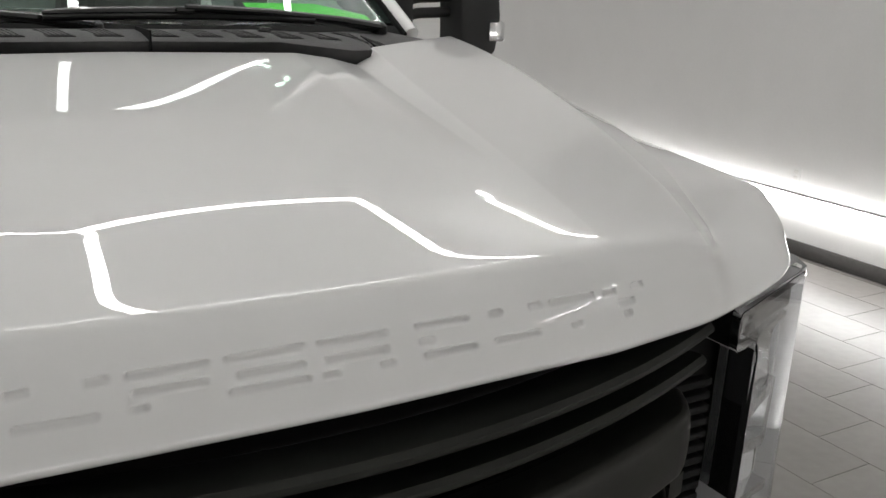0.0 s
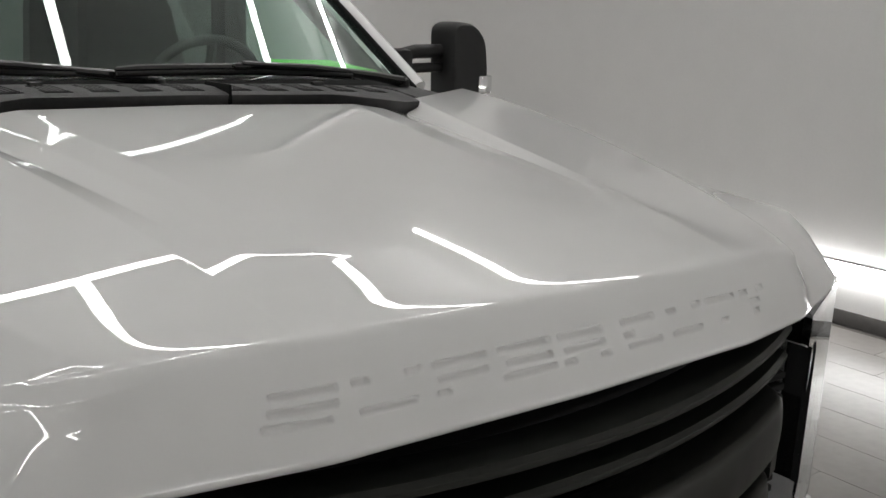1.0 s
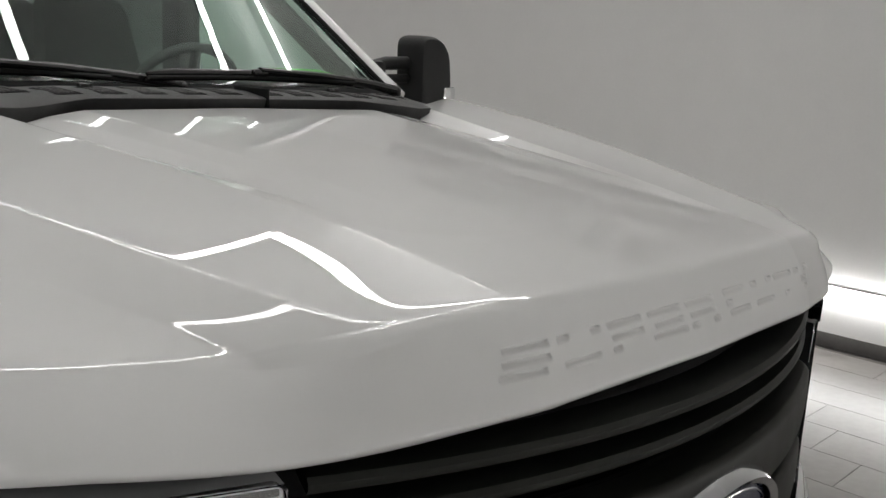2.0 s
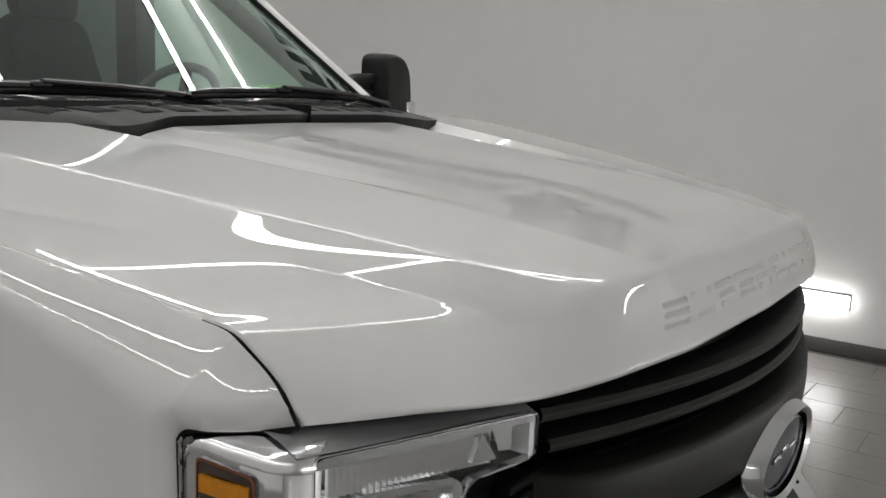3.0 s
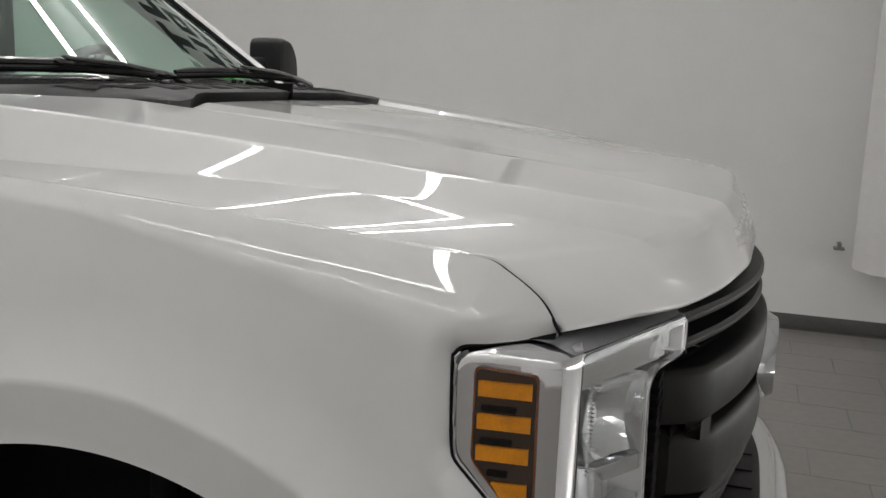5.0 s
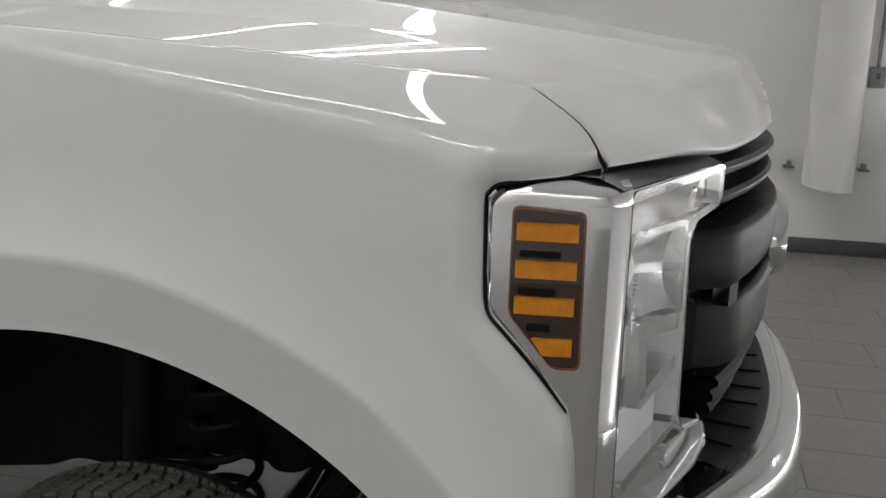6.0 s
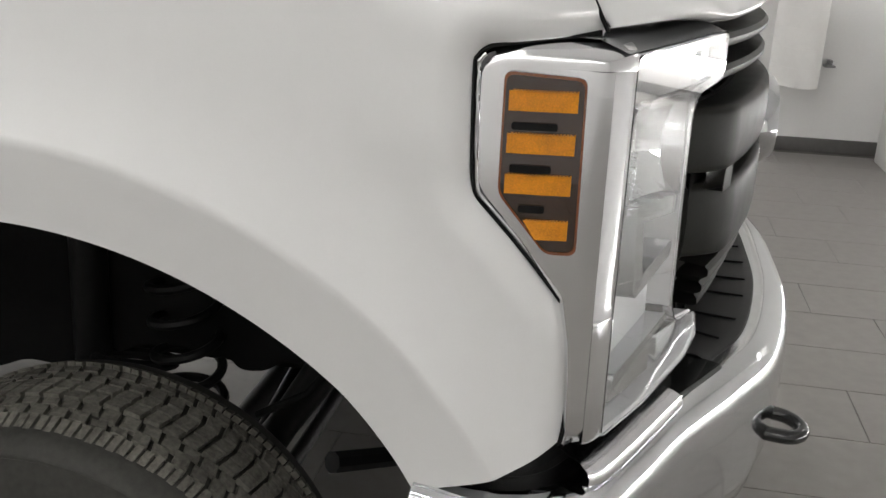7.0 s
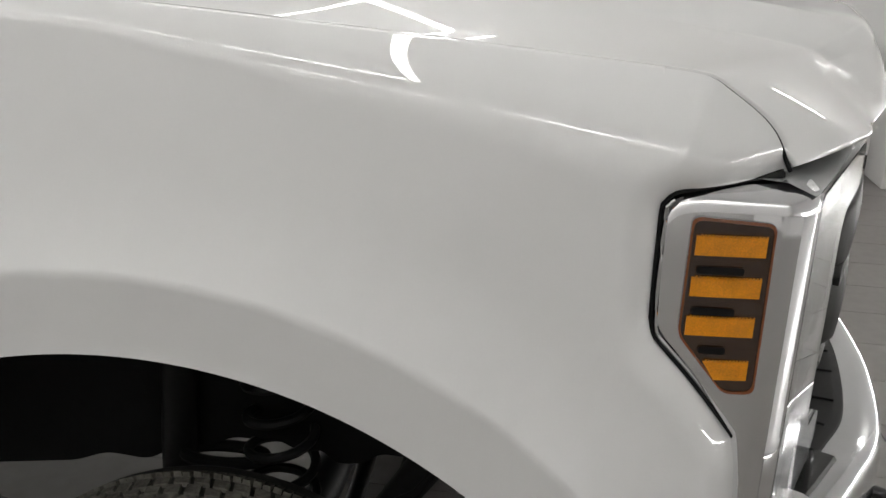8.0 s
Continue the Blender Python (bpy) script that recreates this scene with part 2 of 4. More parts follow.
def wall_sign():
    """Rows of dark block shapes high on the wall."""
    e = empty("wall_sign", (0, 0, 0), "dark grey block shapes in three rows high on the pale wall", "wall sign")
    rng = random.Random(4)
    for z0, h, n, y_a, y_b in ((3.46, 0.44, 6, 5.2, 1.9), (3.02, 0.33, 10, 5.7, 1.3), (2.73, 0.16, 18, 5.5, 1.5)):
        pitch = (y_a - y_b) / n
        for k in range(n):
            y = y_a - (k + 0.9) * pitch
            w, t = pitch * 0.80, min(h * 0.34, pitch * 0.29)
            bm = bmesh.new()
            kind = rng.randrange(4)
            rects = {0: [(0, t, 0, h), (w - t, w, 0, h), (t, w - t, 0, t)], 1: [(0, t, 0, h), (t, w, h - t, h), (t, w, h * 0.4, h * 0.4 + t)],
                     2: [(0, t, 0, h), (w - t, w, 0, h), (t, w - t, h - t, h), (t, w - t, 0, t)], 3: [(0, w, h - t, h), (w / 2 - t / 2, w / 2 + t / 2, 0, h - t)]}[kind]
            for a0, a1, b0, b1 in rects:
                box_bm(bm, (WALL_X - 0.022, y + a0, z0 + b0), (WALL_X - 0.002, y + a1, z0 + b1))
            part("block_shape", bm, SIGN, e, smooth=False)


wall_sign()


def hanging_hose():
    """White spiral-wound duct hose hanging in front of the wall."""
    e = empty("duct_hose", (WALL_X - 0.21, -0.945, 0.45), "white spiral-wound duct hose hanging beside the wall", "duct hose")
    prof, z, r = [], 0.0, 0.163
    k = 0
    while z < 3.5:
        prof += [(r, z), (r, z + 0.003), (r + 0.0006, z + 0.06), (r, z + 0.121), (r, z + 0.124), (r - 0.0012, z + 0.126)]
        z += 0.128
        k += 1
    bm = bmesh.new()
    rings = lathe(bm, [(r - 0.012, 0.05), (r - 0.012, 0.0)] + prof, 48)
    for ring in rings[2:]:
        for v in ring:
            a = math.atan2(v.co.y, v.co.x)
            v.co.z += 0.018 * math.sin(a + 0.6)
            v.co.x *= 1 + 0.008 * math.sin(v.co.z * 7)
    part("hose", bm, HOSE, e)
    for dy in (-0.25, 0.24):
        bm = bmesh.new()
        box_bm(bm, (0.12, dy - 0.035, 0.10), (0.209, dy + 0.035, 0.115), 0.002)
        box_bm(bm, (0.12, dy - 0.012, 0.115), (0.209, dy + 0.012, 0.15), 0.002)
        part("bracket", bm, BOX_GREY, e)
    b = empty("junction_box", (WALL_X, -1.21, 1.19), "small grey metal electrical box with conduit on the wall", "electrical box")
    box("cover", (-0.06, -0.05, -0.07), (-0.001, 0.05, 0.07), BOX_GREY, b, 0.006)
    box("switch", (-0.07, -0.012, -0.01), (-0.06, 0.012, 0.03), BASE, b, 0.002)
    tube("conduit", [(-0.03, 0.0, 0.07), (-0.03, 0.0, 2.78)], 0.014, BOX_GREY, b)
    o = empty("wall_outlet", (WALL_X, 3.28, 0.493), "small white wall outlet plate", "outlet")
    box("plate", (-0.008, -0.035, -0.055), (-0.001, 0.035, 0.055), WALL, o, 0.003)
    box("socket", (-0.011, -0.016, -0.035), (-0.008, 0.016, -0.008), HOSE, o, 0.002)
    box("socket", (-0.011, -0.016, 0.008), (-0.008, 0.016, 0.035), HOSE, o, 0.002)
    w = empty("white_cabinet", (4.35, -1.56, GROUND), "plain white cabinet standing by the wall", "cabinet")
    box("body", (-0.1, -0.6, 0.0), (0.3, 0.0, 0.85), HOSE, w, 0.01)


hanging_hose()

# ---- truck ----
TRUCK = empty("pickup_truck", (0, 0, 0), "white full-size pickup truck with black grille and chrome bumper", "pickup truck")

# feature lines of one half of the hood: y, |x|, z
LINE_C = [(0.004, 0.0, 1.400), (0.06, 0.0, 1.417), (0.12, 0.0, 1.430), (0.20, 0.0, 1.444), (0.6, 0.0, 1.498), (1.115, 0.0, 1.549)]
LINE_I = [(0.008, 0.300, 1.404), (0.10, 0.312, 1.427), (0.20, 0.322, 1.443), (0.40, 0.332, 1.467), (0.63, 0.345, 1.491), (0.90, 0.362, 1.519), (1.085, 0.385, 1.537)]
LINE_V = [(0.008, 0.335, 1.4045), (0.10, 0.345, 1.426), (0.20, 0.356, 1.4415), (0.35, 0.378, 1.459), (0.50, 0.402, 1.472), (0.63, 0.423, 1.483), (0.90, 0.470, 1.507), (1.06, 0.505, 1.523)]
LINE_O = [(0.009, 0.365, 1.4045), (0.10, 0.375, 1.4255), (0.20, 0.385, 1.441), (0.35, 0.410, 1.461), (0.63, 0.465, 1.493), (0.90, 0.520, 1.526), (1.13, 0.570, 1.553)]
LINE_B = [(0.035, 0.556, 1.400), (0.10, 0.570, 1.406), (0.30, 0.650, 1.438), (0.62, 0.76, 1.482), (0.95, 0.845, 1.520), (1.38, 0.93, 1.556)]
LINE_D = [(0.116, 0.637, 1.363), (0.25, 0.722, 1.397), (0.50, 0.82, 1.429), (0.85, 0.915, 1.452), (1.38, 0.955, 1.472)]
LINE_G = [(0.280, 0.932, 1.373), (0.60, 0.942, 1.401), (1.10, 0.955, 1.434), (1.40, 0.962, 1.451)]
# lower lip: |x|, y, z at the same places
LIP = [(0.0, -0.060, 1.284), (0.30, -0.049, 1.282), (0.335, -0.047, 1.281), (0.365, -0.044, 1.281), (0.556, -0.008, 1.276), (0.637, 0.040, 1.264), (0.919, 0.192, 1.279)]


def stroke_field(x, h):
    """Depth of the pressed bars in the hood's front: x along it, h up it, metres."""
    out = np.zeros_like(x)
    T, M, B = (0.027, 0.035), (0.013, 0.021), (0.0, 0.008)
    bars = [(-0.405, -0.332, T), (-0.41, -0.335, M), (-0.418, -0.345, B), (-0.318, -0.296, T), (-0.315, -0.245, B), (-0.252, -0.232, T),
            (-0.218, -0.142, T), (-0.215, -0.145, M), (-0.218, -0.2, B), (-0.128, -0.048, T), (-0.118, -0.05, M), (-0.128, -0.046, B),
            (-0.034, 0.042, T), (-0.03, 0.04, M), (-0.034, -0.015, B), (0.028, 0.046, B), (0.076, 0.142, T), (0.076, 0.096, M), (0.08, 0.146, B),
            (0.168, 0.186, T), (0.17, 0.232, B), (0.222, 0.24, T), (0.252, 0.318, T), (0.277, 0.293, B), (0.33, 0.352, T), (0.378, 0.4, T), (0.357, 0.373, B), (0.35, 0.38, M)]
    soft = 0.0022
    for a, b, (lo, hi) in bars:
        fx = np.clip((x - a) / soft, 0, 1) * np.clip((b - x) / soft, 0, 1)
        fh = np.clip((h - lo) / soft, 0, 1) * np.clip((hi - h) / soft, 0, 1)
        out = np.maximum(out, fx * fh)
    return out


PANEL_KNEE, PANEL_FADE = 0.022, 0.25


def hood_height(x, y):
    """Height of the raised centre and its flanks at |x|, y: a rounded panel with a groove along either side."""
    xO, zO = smooth_line(LINE_O, y)
    zO = zO - 0.11 * np.maximum(y - 0.75, 0) ** 3
    xB, zB = smooth_line(LINE_B, y)
    xV = smooth_line(LINE_V, y)[0]
    t = np.clip((x - xO) / (xB - xO), 0, 1)
    settle = 0.157 * np.maximum(y - 0.76, 0) ** 3 * (1 - np.clip(x / xO, 0, 1) ** 4)
    zC = smooth_line(LINE_C, y)[1] + PANEL_KNEE * PANEL_FADE * (1 - np.exp(-np.maximum(y - 0.16, 0) / PANEL_FADE))
    z = np.where(x < xO, zC + (zO - zC) * (x / xO) ** 2, zO + (zB - zO) * t - 0.0015 * np.sin(np.pi * t) * y / (y + 0.2))
    # the panel's rounded front end, where the slope breaks
    ahead, aside = y - 0.16 - 0.08 * (x / 0.355) ** 4, xV - x
    mix = np.clip(0.5 + 0.5 * (aside - ahead) / 0.03, 0, 1)
    d = np.maximum(aside * (1 - mix) + ahead * mix - 0.03 * mix * (1 - mix), 0)
    z = z - PANEL_KNEE * PANEL_FADE * (1 - np.exp(-d / PANEL_FADE))
    # the groove: two shallow facets inside, one steep wall outside, deeper towards the windscreen
    deep = 0.033 * 0.03 * np.log1p(np.exp((y - 0.30) / 0.03))
    r = x / xV
    inner = np.where(r < 0.875, 0.4 * np.clip((r - 0.72) / 0.155, 0, 1), 0.4 + 0.6 * (r - 0.875) / 0.125)
    outer = np.clip(1 - (x - xV) / (xO - xV), 0, 1)
    return z - settle - deep * np.where(x < xV, inner, outer)


def hood():
    lines = [LINE_C, LINE_I, LINE_V, LINE_O, LINE_B, LINE_D, LINE_G]
    rows_s = np.concatenate([np.arange(0, 0.3, 0.0035), np.linspace(0.3, 1.0, 130)])
    seg_n = [104, 24, 24, 90, 50, 110]
    ks = range(6)
    curves = []
    for L in lines:
        y = L[0][0] + rows_s * (L[-1][0] - L[0][0])
        x, z = smooth_line(L, y)
        curves.append(np.stack([x, y, z], -1))
    curves[0][:, 0] = 0
    top = []
    for i, s in enumerate(rows_s):
        row = []
        for k in ks:
            t = np.linspace(0, 1, seg_n[k], endpoint=k == 5)[:, None]
            seg = curves[k][i] * (1 - t) + curves[k + 1][i] * t
            v = t[:, 0]
            if k < 4:
                seg[:, 2] = hood_height(seg[:, 0], seg[:, 1])
            elif k == 5:
                seg[:, 2] += 0.0012 * np.sin(np.pi * v)
            row.append(seg)
        top.append(np.concatenate(row))
    top = np.array(top)
    lip = []
    for k in ks:
        t = np.linspace(0, 1, seg_n[k], endpoint=k == 5)[:, None]
        seg = np.array(LIP[k]) * (1 - t) + np.array(LIP[k + 1]) * t
        if k == 5:
            seg[:, 1] -= 0.045 * np.sin(np.pi * t[:, 0]) ** 0.9
            seg[:, 2] += 0.012 * np.sin(np.pi * t[:, 0])
        lip.append(seg)
    lip = smooth_rows(np.concatenate(lip), 8)
    lip[0, 0], lip[-1] = 0, LIP[-1]
    brow = top[0]
    turn_in = np.clip((len(brow) - 1 - np.arange(len(brow))) / 40, 0, 1)
    nf = 92
    face = []
    for j in range(nf, 0, -1):
        t = j / nf
        p = brow * (1 - t) + lip * t
        out = 0.010 * math.sin(math.pi * t) + 0.004 * t
        p = p + np.array((0, -out, 0))
        if t > 0.88:
            p[:, 1] += 0.014 * ((t - 0.88) / 0.12) ** 2 * turn_in
        p[:, 1] -= 0.007 * math.sin(math.pi * t) ** 2 * (1 - turn_in)
        face.append(p)
    under = [face[0] + np.array((0, d, -0.002 + r)) for d, r in ((0.05, 0.004), (0.03, 0.0), (0.014, -0.002))]
    under[0] = under[0] * np.array((0.985, 1, 1))
    P = np.concatenate([np.array(under), np.array(face), top])
    a, b = len(under), len(under) + nf
    # the front edge is tight, but melts away between the two outer creases
    soft = P.copy()
    for k in (10, 7, 4):
        soft[b - 40:b + 30] = smooth_rows(soft, k)[b - 40:b + 30]
    c4, c5 = sum(seg_n[:4]), sum(seg_n[:5])
    col = np.arange(P.shape[1])
    w = np.clip((col - c4) / 24, 0, 1) * np.clip((c5 - 1 - col) / 24, 0, 1)
    near = np.clip(1 - np.abs(np.arange(len(P)) - b) / 28, 0, 1)
    w = (w * w * (3 - 2 * w))[None, :, None] * (near * near * (3 - 2 * near))[:, None, None]
    for k in (5, 4, 2):
        P[b - 10:b + 10] = smooth_rows(P, k)[b - 10:b + 10]
    P = P * (1 - w) + soft * w
    # the front face sweeps round to the side without a fold
    wide = P.copy()
    for k in (26, 18, 10):
        wide[a:b] = smooth_rows(wide, k, 1)[a:b]
    wr = np.clip((b - np.arange(len(P))) / 34, 0, 1) * (np.arange(len(P)) < b)
    wc = np.clip((col - c4 + 95) / 60, 0, 1) * np.clip((c5 + 80 - col) / 60, 0, 1)
    wr, wc = wr * wr * (3 - 2 * wr), wc * wc * (3 - 2 * wc)
    for k in (30, 20, 10):
        wide[b:b + 32] = smooth_rows(wide, k, 1)[b:b + 32]
    wn = np.clip(1 - abs(col - c4 - 14) / 62, 0, 1)
    w = np.maximum(wr[:, None] * wc[None, :], near[:, None] * (wn * wn * (3 - 2 * wn))[None, :] * 0.9)[..., None]
    P = P * (1 - w) + wide * w
    P[:a] = P[a] + (np.array([u[0] for u in under]) - face[0][0])[:, None, :]
    # rounded outer creases
    for c in (c4, c5):
        near = np.clip(1 - abs(np.arange(P.shape[1]) - c) / 6, 0, 1)[None, :, None] ** 0.5
        P = P * (1 - near) + smooth_rows(smooth_rows(P, 2, 1), 1, 1) * near
    edge = P[:, -1].copy()
    sm = smooth_rows(P, 1, 1)
    P[:, 3:-3] = sm[:, 3:-3]
    # side flange down into the gap
    flange = P[:, -1:].copy()
    drop = np.clip((np.arange(len(P)) - a) / 20, 0, 1)[:, None]
    flange[..., 2] -= 0.012 * drop
    flange[..., 0] -= 0.002 + 0.008 * (1 - drop)
    P = np.concatenate([P, flange], 1)
    full = np.concatenate([P[:, :0:-1] * np.array((-1, 1, 1)), P], 1)
    F = full[a:b]
    d = stroke_field(F[..., 0], F[..., 2] - 1.326)
    full[a:b, :, 1] += d * 0.0066
    full[a:b, :, 2] += d * 0.002
    grid_mesh("hood", full, PAINT, TRUCK, "glossy white hood with raised centre and pressed bars", sharp=0)
    return edge[a:]


HOOD_EDGE = hood()


def poly_dist(y, z, pts):
    """Distance in side view from (y, z) to a polyline."""
    p = np.array(pts, float)
    best = np.full(np.shape(y), 9.0)
    for a, b in zip(p[:-1], p[1:]):
        ab = b - a
        t = np.clip(((y - a[0]) * ab[0] + (z - a[1]) * ab[1]) / (ab @ ab), 0, 1)
        best = np.minimum(best, np.hypot(y - a[0] - t * ab[0], z - a[1] - t * ab[1]))
    return best


GAP = [(e[1], e[2]) for e in HOOD_EDGE[::4]] + [(1.75, 1.465)]


def fender_x(y, z):
    """|x| of the fender's side: falls away from the hood gap, swells to the arch fold."""
    y, z = np.asarray(y, float), np.asarray(z, float)
    gx, gz = smooth_line(LINE_G, np.clip(y, 0.280, 1.40))
    gx = gx - 0.12 * np.maximum(0.280 - y, 0)
    d = np.where((z < gz) | (y < 0.280), poly_dist(y, z, GAP), 0.0)
    front = np.clip((0.60 - y) / 0.40, 0, 1)
    front = front * front * (3 - 2 * front)
    # the shoulder's radius shrinks from the lamp back to the windscreen
    reach = np.interp(y, [0.20, 0.30, 0.40, 0.51, 0.63, 0.76, 0.92, 1.2], [0.143, 0.130, 0.110, 0.087, 0.071, 0.055, 0.036, 0.030])
    roll = 0.58 * reach
    x = gx + 0.003 + roll * (1 - (1 - np.clip(d / reach, 0, 1)) ** 2) + 1.3 * np.maximum(0.056 - roll, 0) * (1 - np.exp(-d / 0.3))
    rho = np.sqrt(((y - 0.92) / 0.715) ** 2 + ((z - 0.5) / 0.635) ** 2)
    flare = np.clip(1 - (rho - 1) / 0.20, 0, 1)
    x = x + 0.024 * flare ** 2
    x = x - 0.024 * np.clip((1 - rho) / 0.16, 0, 1)
    return x - (0.022 * front + 0.03 * np.clip((0.35 - y) / 0.2, 0, 1) ** 2) * (1 - np.exp(-d / 0.16))


LAMP_EDGE = [(0.206, 0.800), (0.202, 0.83), (0.204, 0.945), (0.216, 0.978), (0.274, 1.053), (0.312, 1.094), (0.322, 1.12), (0.3235, 1.2385), (0.3216, 1.2481), (0.3162, 1.2562), (0.3081, 1.2616), (0.2985, 1.2635)]


def lamp_lip(y, z):
    """How far the fender's border is rolled in towards the lamp opening."""
    best = poly_dist(y, z, LAMP_EDGE + [(0.262, 1.268), (0.20, 1.274)])
    return 0.020 * np.clip(1 - best / 0.040, 0, 1) ** 2


def fender(side):
    c = np.array((0.92, 0.5))
    gy = np.linspace(0.33, 1.40, 24)
    gz = smooth_line(LINE_G, gy)[1]
    top = [(y, z - 0.001) for y, z in zip(gy, gz)]
    outline = [(0.379, 0.775), (0.285, 0.764)] + LAMP_EDGE[:-2] + top + [(1.75, gz[-1] + 0.0165), (1.75, 1.0), (1.75, 0.62), (1.52, 0.55)]
    o = np.array(outline)
    seg = np.linalg.norm(np.diff(o, axis=0), axis=1)
    s = np.concatenate([[0], np.cumsum(seg)])
    u = np.unique(np.concatenate([np.linspace(0, s[-1], 330), s]))
    oy, oz = np.interp(u, s, o[:, 0]), np.interp(u, s, o[:, 1])
    th = np.arctan2((oz - c[1]) / 0.527, (oy - c[0]) / 0.605)
    iy, iz = c[0] + 0.605 * np.cos(th), c[1] + 0.527 * np.sin(th)
    rho = np.sqrt(((oy - 0.92) / 0.715) ** 2 + ((oz - 0.5) / 0.635) ** 2)
    q = np.clip((rho - 1.0) / 0.06, 0, 1)
    fy = (c[0] + 0.715 * np.cos(th)) * q + (iy + (oy - iy) * 0.8) * (1 - q)
    fz = (c[1] + 0.635 * np.sin(th)) * q + (iz + (oz - iz) * 0.8) * (1 - q)
    rows = []
    for t in np.concatenate([np.linspace(0, 1, 13)[:-1], 1 + np.linspace(0, 0.8, 44)[:-1], 1 + np.linspace(0.8, 1, 30)]):
        if t < 1:
            y, z = iy + (fy - iy) * t, iz + (fz - iz) * t
        else:
            y, z = fy + (oy - fy) * (t - 1), fz + (oz - fz) * (t - 1)
        x = fender_x(y, z) - lamp_lip(y, z)
        rows.append(np.stack([x, y, z], -1))
    first, last = rows[0], rows[-1]
    inner = first.copy()
    inner[:, 0] -= 0.035
    inner[:, 1:] += (first[:, 1:] - c) * 0.01
    rim = first.copy()
    rim[:, 0] -= 0.007
    outer2 = last.copy()
    outer2[:, 0] -= 0.03
    P = np.array([inner, rim] + rows + [outer2])
    P[..., 0] *= side
    ob = grid_mesh("fender", P, PAINT, TRUCK, flip=side > 0, sharp=50)
    # nose over the headlamp, following the hood's front edge
    e = HOOD_EDGE[HOOD_EDGE[:, 1] <= 0.33][::-1]
    n = len(e)
    tt = np.linspace(0, 1, n)
    gy, gz = e[:, 1] + 0.0034, e[:, 2] - 0.0014
    by = np.interp(tt, [0, 0.05, 0.11, 1], [0.3162, 0.3081, 0.2985, gy[-1] + 0.001])
    bz = np.interp(tt, [0, 0.05, 0.11, 0.55, 1], [1.2562, 1.2616, 1.2635, 1.268, 1.274])
    rows = []
    for j in range(41):
        t = j / 40
        y, z = gy + (by - gy) * t, gz + (bz - gz) * t
        rows.append(np.stack([fender_x(y, z) - lamp_lip(y, z), y, z], -1))
    last = rows[-1].copy()
    last[:, 0] -= 0.03
    last[:, 1] += 0.01
    first = rows[0].copy()
    first[:, 0] -= 0.003
    first[:, 2] -= 0.012
    first[:, 1] += 0.006
    P = np.array([first] + rows + [last])
    P[..., 0] *= side
    grid_mesh("fender_nose", P, PAINT, TRUCK, flip=side < 0, sharp=50)
    return ob


for side in (-1, 1):
    fender(side)
    # dark tube down in the shut line between hood and fender, standing in for its deep shade
    line = HOOD_EDGE[HOOD_EDGE[:, 1] < 1.39][::3] + np.array((0.0015, 0.0022, -0.0045))
    tube("shut_line_shade", [(side * p[0], p[1], p[2]) for p in line], 0.0024, LINER, TRUCK, 8)


def sweep(name, path, profile, mat, parent, label="", cap=True):
    """Sweep profile (out, z) along a plan path; out is to the front of the path."""
    p = np.array(path, float)
    d = np.gradient(p, axis=0)
    d /= np.linalg.norm(d, axis=1)[:, None]
    nrm = np.stack([d[:, 1], -d[:, 0]], -1)
    P = []
    for o, z in profile:
        q = p + nrm * o
        P.append(np.column_stack([q, np.full(len(q), z)]))
    return grid_mesh(name, np.array(P), mat, parent, label, flip=True, sharp=40)


def arc_path(pts, n):
    """A smooth plan path through pts (Catmull-Rom), n samples a span."""
    p = [np.array(q, float) for q in pts]
    p = [2 * p[0] - p[1]] + p + [2 * p[-1] - p[-2]]
    out = []
    for a, b, c, d in zip(p[:-3], p[1:-2], p[2:-1], p[3:]):
        for k in range(n):
            t = k / n
            out.append(0.5 * (2 * b + (c - a) * t + (2 * a - 5 * b + 4 * c - d) * t * t + (3 * b - a - 3 * c + d) * t ** 3))
    out.append(p[-2])
    return np.array(out)


def mirrored(pts):
    return [(-x, y) for x, y in pts] + [(x, y) for x, y in pts[::-1] if x > 0]


